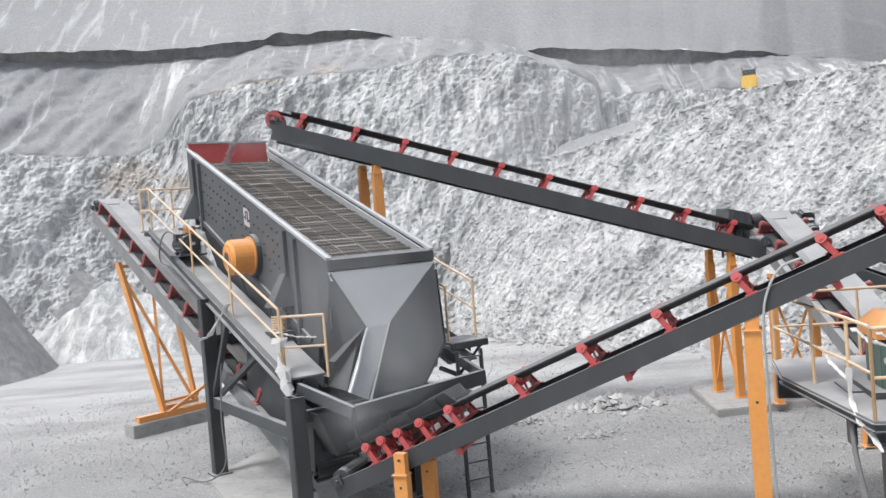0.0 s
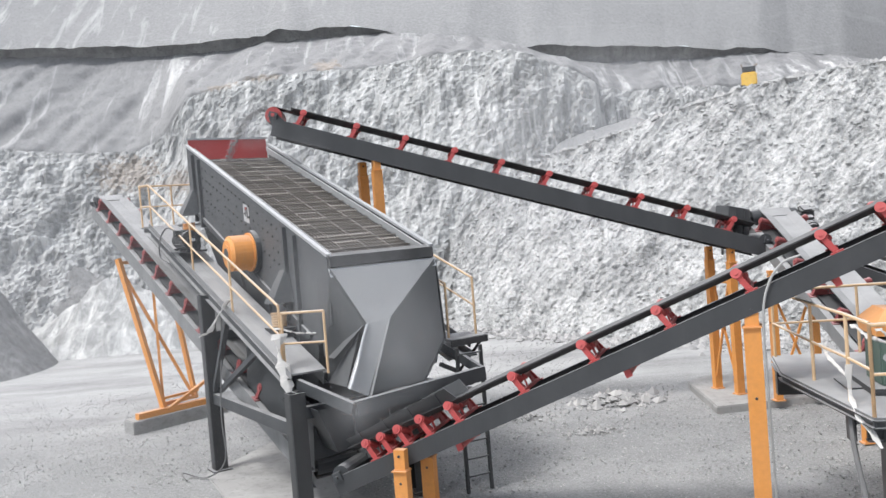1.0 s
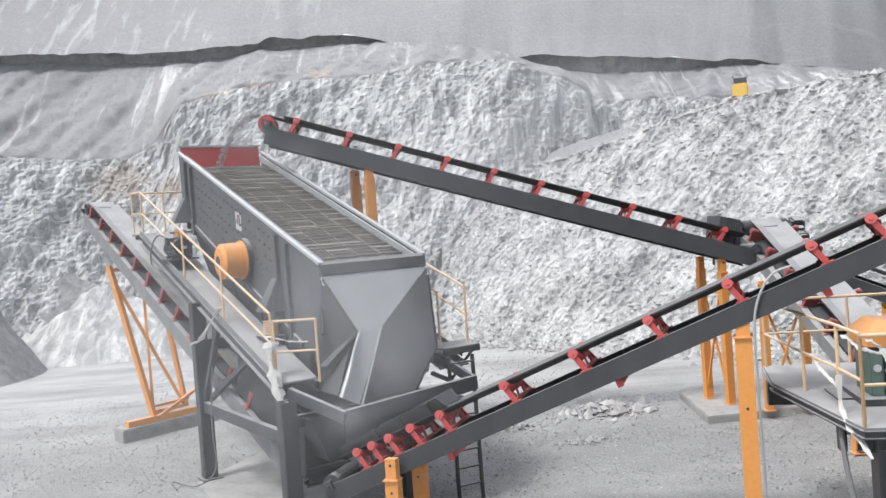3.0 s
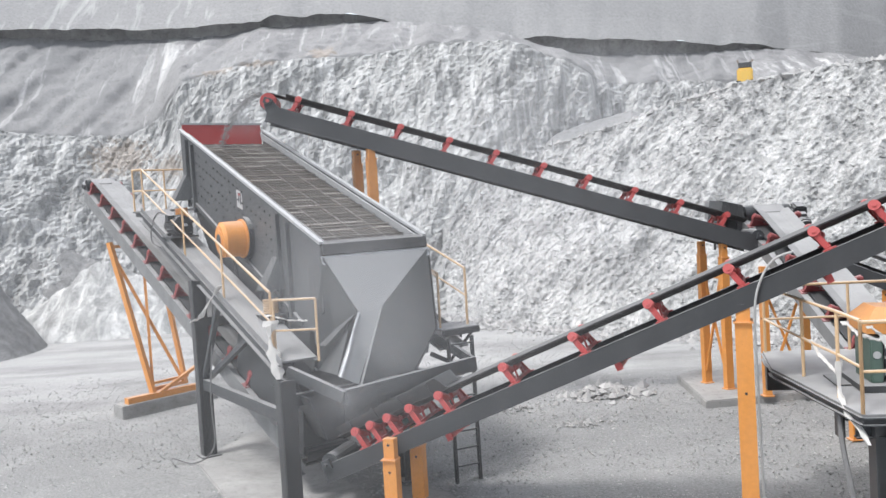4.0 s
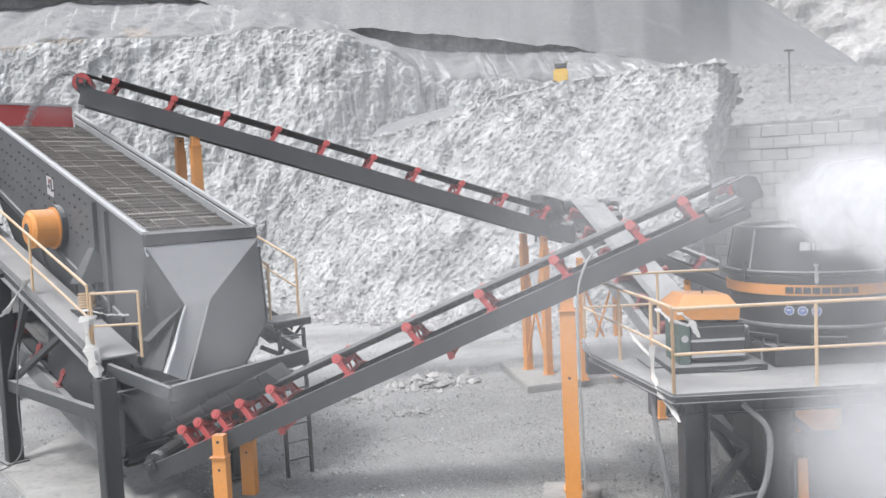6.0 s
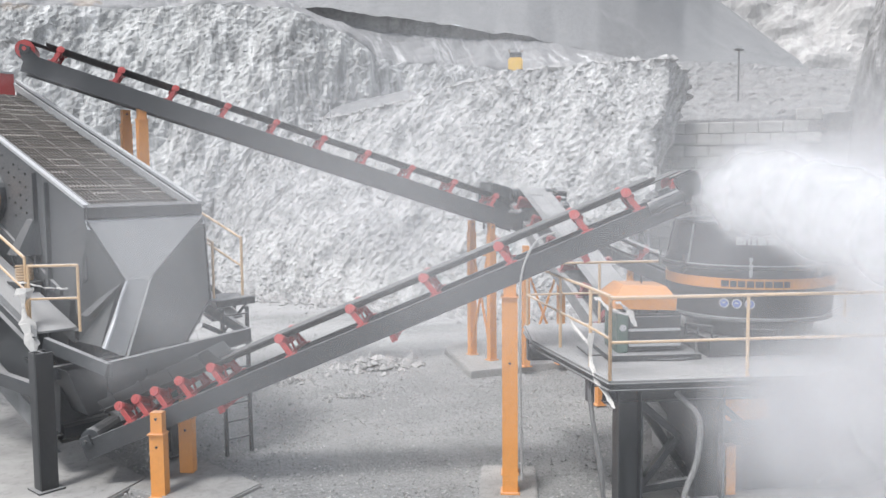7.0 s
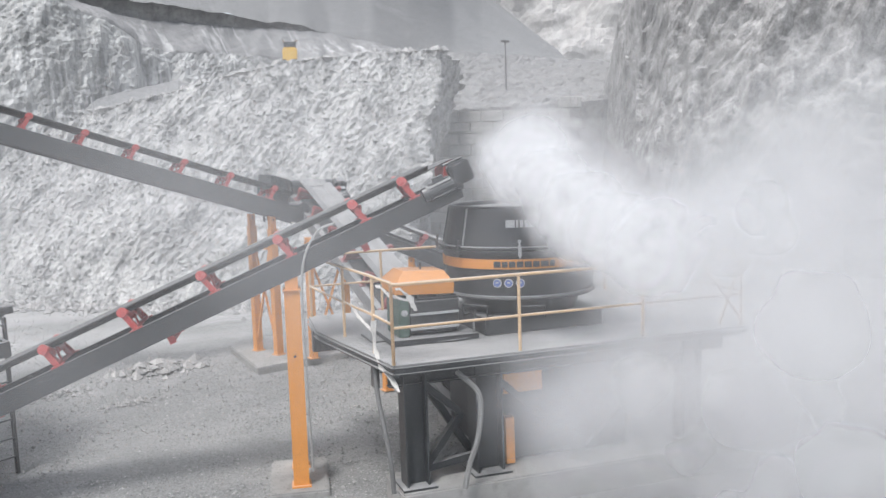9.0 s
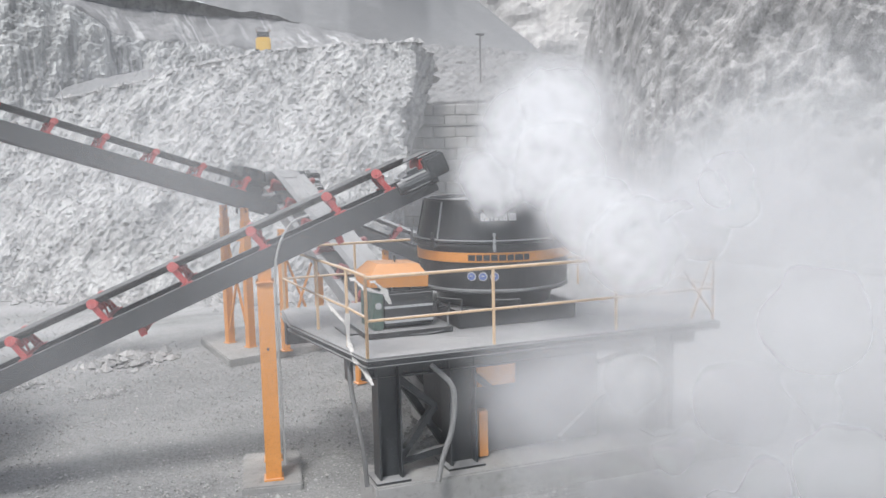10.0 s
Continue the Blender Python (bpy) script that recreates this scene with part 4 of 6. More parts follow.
part("motor_plate", box(B(), (-0.55, 6.35, walk_z(6.35) + 0.12), (0.62, 1.05, 0.04)), steel_dark, frame_t)

ladder = thing("ladder", SCREEN, "dark steel ladder standing below the walkway", "ladder")
for x, y in ((2.12, -0.60), (2.60, -0.66)):
    part("stile", bar(B(), (x, y, 0.0), (x, y + 0.03, 2.66), 0.05, 0.06, (0, 1, 0)), steel_black, ladder)
for i in range(8):
    z = 0.30 + i * 0.32
    part("rung", rod(B(), (2.12, -0.60, z), (2.60, -0.66, z), 0.017, 8), steel_black, ladder)

motor = thing("screen_motor", SCREEN @ pose(-0.55, 6.35, walk_z(6.35) + 0.14), "black electric motor on the screen walkway", "electric motor")
b = rod(B(), (0, -0.40, 0.24), (0, 0.34, 0.24), 0.21, 20)
for k in range(16):
    an = 2 * math.pi * k / 16
    bar(b, (0.22 * math.cos(an), -0.3, 0.24 + 0.22 * math.sin(an)), (0.22 * math.cos(an), 0.26, 0.24 + 0.22 * math.sin(an)), 0.015, 0.045, (math.cos(an), 0, math.sin(an)))
part("motor_body", b, steel_black, motor)
part("fan_cover", rod(B(), (0, 0.34, 0.24), (0, 0.52, 0.24), 0.215, 20, 0.18), steel_black, motor)
part("terminal_box", box(B(), (-0.2, -0.1, 0.40), (0.16, 0.2, 0.14)), steel_black, motor)
for y in (-0.25, 0.2):
    part("motor_foot", box(B(), (0, y, 0.03), (0.46, 0.09, 0.06)), steel_black, motor)
part("motor_shaft", rod(B(), (0, -0.40, 0.24), (0, -0.62, 0.24), 0.035, 10), plate_grey, motor)
part("motor_cable", hose(B(), [(-0.2, 0.0, 0.46), (-0.35, 0.25, 0.55), (-0.42, 0.6, 0.3), (-0.4, 0.8, -0.1), (-0.3, 0.5, -0.25)], 0.018), cable_mat, motor, "black looping cable")

# discharge chute below the lip
chute = thing("discharge_chute", SCREEN, "grey steel discharge chute with a worn bright face", "chute")
part("slide_plate", plate(B(), [(0.0, -0.08, 4.28), (2.08, -0.08, 4.28), (0.85, -0.42, 3.33), (0.43, -0.42, 3.31)]), chute_plate, chute, "worn pale slide plate")
part("top_band", plate(B(), [(-0.03, -0.12, 4.16), (2.12, -0.12, 4.16), (2.12, -0.04, 4.31), (-0.03, -0.04, 4.31)], 0.016), bright, chute, "bright worn steel band")
part("spout", plate(B(), [(0.43, -0.42, 3.31), (0.85, -0.42, 3.33), (0.22, -0.66, 2.14), (-0.12, -0.64, 2.32)]), chute_plate, chute, "worn pale spout")
part("spout_lip", hose(B(), [(0.43, -0.43, 3.31), (0.25, -0.53, 3.02), (0.10, -0.62, 2.72), (-0.12, -0.70, 2.32)], 0.024), bright, chute, "bright curved spout edge")
part("spout_side", plate(B(), [(0.43, -0.42, 3.31), (0.26, -0.52, 3.02), (0.11, -0.61, 2.72), (-0.12, -0.69, 2.32), (-0.12, -0.60, 2.32)], 0.012), chute_plate, chute)
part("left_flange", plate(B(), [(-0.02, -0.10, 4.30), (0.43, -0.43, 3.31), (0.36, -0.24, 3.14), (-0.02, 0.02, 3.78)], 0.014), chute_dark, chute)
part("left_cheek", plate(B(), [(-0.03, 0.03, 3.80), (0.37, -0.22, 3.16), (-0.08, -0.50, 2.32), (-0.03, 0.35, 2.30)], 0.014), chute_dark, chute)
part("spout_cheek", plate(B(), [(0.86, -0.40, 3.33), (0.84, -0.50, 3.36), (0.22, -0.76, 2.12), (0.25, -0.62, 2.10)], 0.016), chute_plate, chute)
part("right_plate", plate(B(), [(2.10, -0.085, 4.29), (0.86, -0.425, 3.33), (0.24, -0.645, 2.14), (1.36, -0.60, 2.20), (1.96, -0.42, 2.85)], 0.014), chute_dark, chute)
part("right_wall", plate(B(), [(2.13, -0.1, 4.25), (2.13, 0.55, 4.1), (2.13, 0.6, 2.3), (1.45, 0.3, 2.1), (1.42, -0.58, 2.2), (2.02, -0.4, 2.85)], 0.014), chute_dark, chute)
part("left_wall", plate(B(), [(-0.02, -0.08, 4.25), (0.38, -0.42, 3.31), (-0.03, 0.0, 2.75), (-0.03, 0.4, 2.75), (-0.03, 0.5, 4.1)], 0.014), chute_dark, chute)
part("back_wall", plate(B(), [(0.0, 0.5, 4.0), (2.1, 0.5, 4.0), (1.8, 0.4, 2.2), (0.0, 0.3, 2.2)], 0.014), steel_dark, chute)
for x in (0.25, 1.05, 1.85):
    part("chute_rib", bar(B(), (x, 0.46, 3.9), (x, 0.4, 2.3), 0.05, 0.05, (0, 1, 0)), steel_dark, chute)

# hopper under the screen, down to the fines belt
hopper = thing("fines_hopper", SCREEN, "dark grey steel hopper below the screen", "hopper")
tq = [(0.05, 0.75, 3.05), (2.05, 0.75, 3.05), (2.05, 6.9, 5.35), (0.05, 6.9, 5.35)]
bq = [(-0.05, 0.9, 1.30), (0.75, 0.9, 1.30), (0.60, 3.6, 2.30), (-0.15, 3.6, 2.30)]
for i in range(4):
    j = (i + 1) % 4
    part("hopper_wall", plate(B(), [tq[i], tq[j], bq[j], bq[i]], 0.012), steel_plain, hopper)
for y in (1.6, 3.0, 4.6):
    t = (y - 0.75) / 6.15
    a = Vector(tq[0]).lerp(Vector(tq[3]), t)
    c = Vector(bq[0]).lerp(Vector(bq[3]), min(1, t * 1.2))
    part("hopper_rib", bar(B(), a + Vector((-0.04, 0, 0)), c + Vector((-0.04, 0, 0)), 0.05, 0.06), steel_plain, hopper)

# Closing plates in the shade-darkened paint keep the underside dark.
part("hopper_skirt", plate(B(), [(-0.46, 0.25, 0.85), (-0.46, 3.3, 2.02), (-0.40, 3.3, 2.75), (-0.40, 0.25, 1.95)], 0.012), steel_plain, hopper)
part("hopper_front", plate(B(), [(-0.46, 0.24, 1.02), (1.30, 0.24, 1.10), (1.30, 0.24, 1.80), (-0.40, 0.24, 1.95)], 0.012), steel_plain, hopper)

transfer = thing("transfer_hopper", SCREEN, "dark steel transfer hopper above the belt tails", "hopper")
tq = [(-0.55, -0.30, 1.98), (1.95, -0.30, 1.98), (1.95, 1.30, 1.98), (-0.55, 1.30, 1.98)]
bq = [(-0.25, -0.32, 1.22), (0.95, -0.32, 1.42), (0.95, 0.75, 1.42), (-0.25, 0.75, 1.22)]
for i in range(4):
    j = (i + 1) % 4
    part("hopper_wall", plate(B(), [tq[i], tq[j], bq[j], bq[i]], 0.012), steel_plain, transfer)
for x in (0.1, 0.8):
    part("hopper_rib", bar(B(), (x, -0.33, 1.95), (x, -0.35, 1.40), 0.05, 0.05, (0, 1, 0)), steel_plain, transfer)

# skirt box over the low end of the feed belt
m3, len3 = along(TAIL3, HEAD3)
skirt = thing("loading_skirt", m3, "dark steel skirt box over the belt's low end", "skirt box")
for s in (-1, 1):
    part("skirt_plate", hexa(B(), [(0.5, s * 0.30, 0.34), (2.6, s * 0.30, 0.36), (2.6, s * 0.315, 0.36), (0.5, s * 0.315, 0.34)],
                             [(0.5, s * 0.38, 0.50), (2.5, s * 0.38, 0.58), (2.5, s * 0.395, 0.58), (0.5, s * 0.395, 0.50)]), steel_black, skirt)
    for x in (0.75, 1.25, 1.75, 2.3):
        part("skirt_rib", bar(B(), (x, s * 0.335, 0.34), (x, s * 0.41, 0.56), 0.04, 0.03, (0, s, 0)), steel_plain, skirt)
part("back_plate", plate(B(), [(0.48, -0.38, 0.5), (0.48, 0.38, 0.5), (0.48, 0.3, 0.26), (0.48, -0.3, 0.26)]), steel_plain, skirt)

# fines belt, rising behind the screen to the stockpile
C2T = SCREEN @ Vector((0.07, 0.44, 0.78))
C2H = SCREEN @ Vector((-0.58, 13.75, 6.22))
L2 = (C2H - C2T).length
S2 = [0.5 + i * (L2 - 0.9) / 13 for i in range(14)]
fines_belt, pulley2 = conveyor("fines_conveyor", C2T, C2H, S2, [], "dark grey stacking conveyor with dark red idlers", belt=belt_dusty, deep=0.36, shade_gap=True, paint=steel_dusty, tint=1)
mast = thing("stacker_trestle", SCREEN, "splayed orange tubular trestle on a timber beam", "trestle")
for a, b_, w in (((-0.34, 10.44, 0.34), (-1.0, 11.38, 4.62), 0.13), ((0.91, 11.77, 0.34), (0.48, 12.30, 4.6), 0.12), ((0.57, 10.78, 0.60), (-0.87, 11.29, 4.11), 0.085), ((-0.34, 10.52, 0.40), (-0.10, 11.5, 4.5), 0.075)):
    part("trestle_leg", bar(B(), a, b_, w, w), orange, mast)
part("top_rail", bar(B(), (-1.0, 11.4, 4.5), (0.45, 12.25, 4.5), 0.09, 0.09), orange, mast)
part("base_beam", bar(B(), (-1.13, 10.22, 0.40), (1.05, 10.80, 0.40), 0.20, 0.16), orange, mast)
part("base_beam", bar(B(), (-0.35, 10.5, 0.56), (0.91, 11.77, 0.40), 0.12, 0.10), orange, mast)
part("brace", bar(B(), (-0.28, 10.36, 0.42), (1.13, 10.98, 1.0), 0.085, 0.085), orange, mast)
part("brace", bar(B(), (-0.35, 10.5, 0.72), (0.71, 10.79, 0.74), 0.07, 0.07), orange, mast)
slab("trestle_footing", [tuple(SCREEN @ Vector(p))[:2] for p in ((-1.3, 9.95, 0), (1.5, 10.7, 0), (1.4, 11.3, 0), (-1.4, 10.6, 0))], 0.32, "narrow concrete footing under the orange trestle")

# ---- crusher and its deck ----
DECK = pose(5.00, 10.22, 2.30, 0, 0, -11)
PED = 0.42
slab("crusher_slab", [tuple(DECK @ Vector(p))[:2] for p in ((0.02, -0.14, 0), (6.2, -0.14, 0), (6.2, 4.3, 0), (2.0, 4.3, 0), (2.0, 0.8, 0), (0.02, 0.8, 0))], PED, "raised concrete plinth under the crusher platform")
deck = thing("crusher_platform", DECK, "grey steel platform with orange handrails, thick with dust", "platform")
OUT = [(-0.10, -0.34), (5.6, -0.30), (5.6, 4.0), (-0.45, 4.0), (-0.58, 2.55)]
b = B()
lo = [b.verts.new((x, y, -0.03)) for x, y in OUT]
hi = [b.verts.new((x, y, 0.0)) for x, y in OUT]
b.faces.new(lo[::-1])
b.faces.new(hi)
for i in range(len(OUT)):
    j = (i + 1) % len(OUT)
    b.faces.new((lo[i], lo[j], hi[j], hi[i]))
part("deck_plate", b, walk_plate, deck, "dust covered deck plate")
for (xa, ya), (xb, yb) in zip(OUT, OUT[1:] + OUT[:1]):
    part("edge_beam", channel(B(), (xa, ya, -0.034), (xb, yb, -0.034), 0.10, 0.06, -1), steel_dark, deck)
for y in (0.2, 1.1, 2.6, 3.7):
    part("joist", ibeam(B(), (-0.05, y, -0.30), (5.5, y, -0.30), 0.24, 0.14), steel_dark, deck)
LEGS = ((0.30, 0.18), (1.45, 0.34), (4.9, 0.3), (2.6, 3.6), (4.9, 3.6))
for k, (x, y) in enumerate(LEGS):
    w = 0.34 if k != 1 else 0.42
    b = B()
    ibeam(b, (x, y, PED - 2.3 + 0.02), (x, y, -0.2), w, w * 0.9, 0.03, (1, 0, 0))
    bar(b, (x, y, PED - 2.3 + 0.02), (x, y, -0.2), w * 0.86, 0.02, (0, 1, 0), (0, w * 0.42))
    part("leg", b, steel_dark, deck)
    part("leg_foot", box(B(), (x, y, PED - 2.28), (w + 0.16, w + 0.16, 0.03)), steel_dark, deck)
for a, c in (((0.36, 0.2, -0.35), (1.05, 0.3, -0.95)), ((1.05, 0.3, -0.95), (0.40, 0.22, -1.72)), ((0.42, 0.35, -0.32), (1.35, 0.5, -1.75)), ((1.5, 0.34, -0.4), (3.0, 0.34, -1.75)),
             ((4.8, 0.3, -0.4), (3.1, 0.3, -1.75)), ((0.35, 0.3, -1.72), (1.3, 0.36, -1.62)), ((4.9, 0.3, -0.4), (4.9, 3.5, -1.7))):
    part("brace", bar(B(), a, c, 0.09, 0.10), steel_dark, deck)
part("hanging_bracket", box(B(), (-0.35, 2.9, -0.22), (0.5, 0.16, 0.36)), steel_black, deck)
part("hanging_bracket", box(B(), (-0.12, 0.62, -0.30), (0.08, 0.18, 0.42)), steel_black, deck)
rail_run(deck, [(-0.09, -0.31, 0), (1.76, -0.28, 0), (3.75, -0.26, 0), (5.5, -0.25, 0)], h=1.08, mid=0.50)
rail_run(deck, [(-0.09, -0.31, 0.0), (-0.13, 0.55, 0), (-0.26, 1.9, 0), (-0.42, 3.9, 0), (0.9, 3.95, 0), (2.3, 3.95, 0), (5.5, 3.95, 0), (5.5, 1.8, 0), (5.5, -0.25, 0)], h=1.10, mid=0.55)
part("rail_brace", rod(B(), (5.5, -0.25, 1.05), (5.1, -0.25, 0.05), 0.02, 8), rail_paint, deck)
part("rail_brace", rod(B(), (4.75, -0.26, 1.05), (5.5, -0.25, 0.1), 0.02, 8), rail_paint, deck)
# Added dark block: gives the dimness under the deck a solid shape.
part("chute_box", hexa(B(), [(1.7, 0.55, -1.86), (3.9, 0.55, -1.86), (3.9, 2.6, -1.86), (1.7, 2.6, -1.86)], [(1.7, 0.55, -0.05), (3.9, 0.55, -0.05), (3.9, 2.7, -0.05), (1.7, 2.7, -0.05)]), steel_plain, deck, "dark box filling the dim space under the crusher")
part("guard_panel", box(B(), (2.1, 0.45, -0.62), (0.62, 0.05, 0.36)), orange, deck, "orange guard panel below the deck")
part("guard_post", box(B(), (1.84, 0.42, -1.5), (0.14, 0.14, 0.7)), orange, deck)
# Solid black plate: the darkness of an open hatch, laid on the deck.
part("hole_frame", box(B(), (0.35, 1.55, 0.012), (0.7, 0.7, 0.024)), steel_black, deck, "black plate drawn for the dark of a deck hatch")

crusher = thing("impact_crusher", DECK @ pose(2.70, 1.82, 0), "black drum-shaped impact crusher with an orange band", "crusher")
part("base_frame", box(B(), (0, 0, 0.14), (2.0, 1.9, 0.26)), steel_black, crusher)
part("base_ring", lathe(B(), [(0.0, 0.24), (0.92, 0.24), (0.98, 0.53), (0.0, 0.53)], 40), steel_black, crusher)
part("drum", lathe(B(), [(0.0, 0.52), (1.20, 0.52), (1.225, 0.54), (1.225, 0.56), (1.20, 0.58), (1.245, 1.26), (0.0, 1.26)], 64), steel_black, crusher, smooth=False)
part("orange_band", lathe(B(), [(1.20, 1.015), (1.252, 1.015), (1.257, 1.165), (1.20, 1.165)], 64), orange, crusher, "orange painted band round the drum")
part("bottom_trim", lathe(B(), [(1.19, 0.582), (1.215, 0.582), (1.217, 0.598), (1.19, 0.598)], 64), plate_grey, crusher)
part("lower_flange", lathe(B(), [(1.10, 1.262), (1.315, 1.262), (1.315, 1.295), (1.10, 1.295)], 64), steel_black, crusher)
part("upper_flange", lathe(B(), [(1.10, 1.315), (1.315, 1.315), (1.315, 1.345), (1.25, 1.355), (1.10, 1.355)], 64), steel_black, crusher)
part("flange_edge", lathe(B(), [(1.30, 1.346), (1.319, 1.346), (1.319, 1.362), (1.30, 1.362)], 64), plate_grey, crusher, "thin pale ring along the flange edge")
part("hood", lathe(B(), [(1.235, 1.356), (1.115, 1.93), (1.13, 1.945), (1.13, 1.965), (1.05, 1.965), (1.05, 1.90), (0.40, 1.82), (0.38, 1.40), (1.10, 1.37)], 64), steel_black, crusher, "black conical crusher hood")
for k in range(8):
    an = radians(k * 45 - 68)
    c, s = math.cos(an), math.sin(an)
    part("hood_seam", bar(B(), (1.225 * c, 1.225 * s, 1.36), (1.118 * c, 1.118 * s, 1.92), 0.02, 0.05, (c, s, 0.2)), steel_black if k % 2 else plate_grey, crusher)
    clamp = B()
    box(clamp, (0, 0, 1.30), (0.09, 0.05, 0.15))
    rod(clamp, (0.02, 0, 1.19), (0.02, 0, 1.45), 0.016, 8)
    rod(clamp, (0.02, 0, 1.43), (0.02, 0, 1.47), 0.028, 6)
    part("flange_clamp", clamp, plate_grey if k % 2 else steel_black, crusher, m=pose(1.32 * c, 1.32 * s, 0, 0, 0, math.degrees(an)))
FACE = -112.5


def bars_on(parent, name, r, z, h, widths, gap, material, shift=0.0, lean=0.0):
    """Plain lettering bars round the drum, centred on the side that faces the yard."""
    total = sum(widths) + gap * (len(widths) - 1)
    a = -total / 2 + shift
    for w in widths:
        an = radians(FACE) + (a + w / 2) / r
        ob = part(name, box(B(), (0, 0, 0), (0.008, w, h)), material, parent, m=pose(r * math.cos(an), r * math.sin(an), z, 0, 0, math.degrees(an)) @ pose(0, 0, 0, 0, lean, 0))
        a += w + gap


bars_on(crusher, "white_mark", 1.176, 1.70, 0.115, (0.14, 0.11, 0.12, 0.12), 0.02, white_paint, 0.06, -10.2)
bars_on(crusher, "dark_mark", 1.262, 1.09, 0.09, (0.11, 0.09, 0.10, 0.10), 0.018, steel_black, -0.19)
bars_on(crusher, "dark_mark", 1.262, 1.09, 0.09, (0.11, 0.10, 0.04), 0.018, steel_black, 0.20)
bars_on(crusher, "dark_mark", 1.262, 1.09, 0.09, (0.085, 0.085), 0.018, steel_black, 0.44)
for k in range(3):
    an = radians(FACE) - 0.30 + k * 0.145
    c, s = math.cos(an), math.sin(an)
    part("warning_sticker", rod(B(), (1.22 * c, 1.22 * s, 0.80), (1.236 * c, 1.236 * s, 0.80), 0.068, 20), white_paint, crusher, "round blue and white sticker")
    part("sticker_face", rod(B(), (1.23 * c, 1.23 * s, 0.80), (1.241 * c, 1.241 * s, 0.80), 0.055, 20), blue_paint, crusher)
    part("sticker_sign", box(B(), (0, 0, 0), (0.006, 0.045, 0.02)), white_paint, crusher, m=pose(1.242 * c, 1.242 * s, 0.81, 0, 0, math.degrees(an)))
for k in (-0.55, 0.1):
    an = radians(FACE) + k
    c, s = math.cos(an), math.sin(an)
    step = B()
    for d in (-0.22, 0.22):
        hose(step, [(1.2, d, 0.30), (1.34, d, 0.30), (1.36, d, 0.34), (1.36, d, 0.46)], 0.016, 6, 4)
    rod(step, (1.36, -0.22, 0.46), (1.36, 0.22, 0.46), 0.016, 8)
    part("step_bracket", step, steel_black, crusher, m=pose(0, 0, 0, 0, 0, math.degrees(an)))

drive = thing("crusher_drive", DECK @ pose(0.42, 0.98, 0), "black and green drive motor under an orange hood", "drive motor")
part("skid", box(B(), (0.45, 0.25, 0.05), (1.35, 0.95, 0.08)), steel_black, drive)
b = box(B(), (0.50, 0.30, 0.40), (0.80, 0.62, 0.56))
bmesh.ops.bevel(b, geom=list(b.edges), offset=0.03, segments=2, affect="EDGES")
part("motor_body", b, steel_black, drive)
b = box(B(), (0.02, 0.30, 0.38), (0.16, 0.70, 0.60))
bmesh.ops.bevel(b, geom=list(b.edges), offset=0.02, segments=2, affect="EDGES")
part("end_casing", b, green, drive, "dark green end casing")
part("casing_eye", rod(B(), (0.02, -0.055, 0.46), (0.02, -0.07, 0.46), 0.05, 16), plate_grey, drive)
for z in (0.20, 0.42, 0.60):
    part("cooling_rib", box(B(), (0.5, -0.03, z), (0.76, 0.05, 0.03)), plate_grey if z < 0.5 else steel_black, drive)
for x in (0.25, 0.55, 0.8):
    part("lifting_lug", rod(B(), (x, 0.0, 0.66), (x, 0.0, 0.74), 0.025, 8), steel_black, drive)
b = hexa(B(), [(-0.10, -0.06, 0.74), (0.80, -0.06, 0.70), (0.80, 0.72, 0.70), (-0.10, 0.72, 0.74)], [(-0.10, -0.10, 0.90), (0.80, -0.10, 0.87), (0.80, 0.76, 0.87), (-0.10, 0.76, 0.90)])
hexa(b, [(-0.10, -0.10, 0.902), (0.80, -0.10, 0.872), (0.80, 0.76, 0.872), (-0.10, 0.76, 0.902)], [(0.06, 0.08, 1.07), (0.70, 0.08, 1.04), (0.70, 0.60, 1.04), (0.06, 0.60, 1.07)])
part("belt_hood", b, orange, drive, "orange folded sheet belt hood")
part("hood_eye", rod(B(), (0.4, 0.3, 1.05), (0.4, 0.3, 1.16), 0.015, 8), steel_black, drive)
part("guard_rail", hose(B(), [(0.10, -0.18, 0.02), (0.95, -0.22, 0.03), (1.15, 0.05, 0.22), (1.2, 0.1, 0.40)], 0.02), steel_black, drive)

# a second belt far behind the crusher
TAIL5, HEAD5 = Vector((13.6, 17.9, 1.25)), Vector((9.45, 20.1, 3.30))
conveyor("stockpile_conveyor", TAIL5, HEAD5, [0.6, 1.7, 2.8, 3.9], [], "dusty dark belt conveyor behind the crusher", belt=belt_dusty, tint=1)
post_pair("trestle_post", (10.1, 19.35, 0.0), (0.42, 0.74, 0), (2.55, 2.55), "orange steel post under the rear belt", 0.18)
post_pair("trestle_post", (12.5, 18.05, 0.0), (0.42, 0.74, 0), (1.4, 1.4), "short orange post under the rear belt", 0.18)


# loose cables and cloth
def cable(name, pts, r, material, label):
    ob = part(name, hose(B(), pts, r), material)
    return tagged(ob, label, "cable")


def L(x, y, z):
    return tuple(DECK @ Vector((x, y, z)))


def S(x, y, z):
    return tuple(SCREEN @ Vector((x, y, z)))


cable("power_cable", [L(-0.14, 0.55, -0.1), L(-0.17, 0.3, -0.6), L(-0.12, 0.0, -1.3), L(-0.10, -0.1, PED - 2.26)], 0.035, cable_mat, "dark cable hanging from the platform edge")
cable("water_hose", [L(0.85, -0.15, -0.22), L(1.12, -0.28, -0.55), L(1.10, -0.28, -1.1), L(0.95, -0.3, -1.5), L(0.85, -0.35, PED - 2.25)], 0.04, hose_mat, "grey hose hanging under the platform")
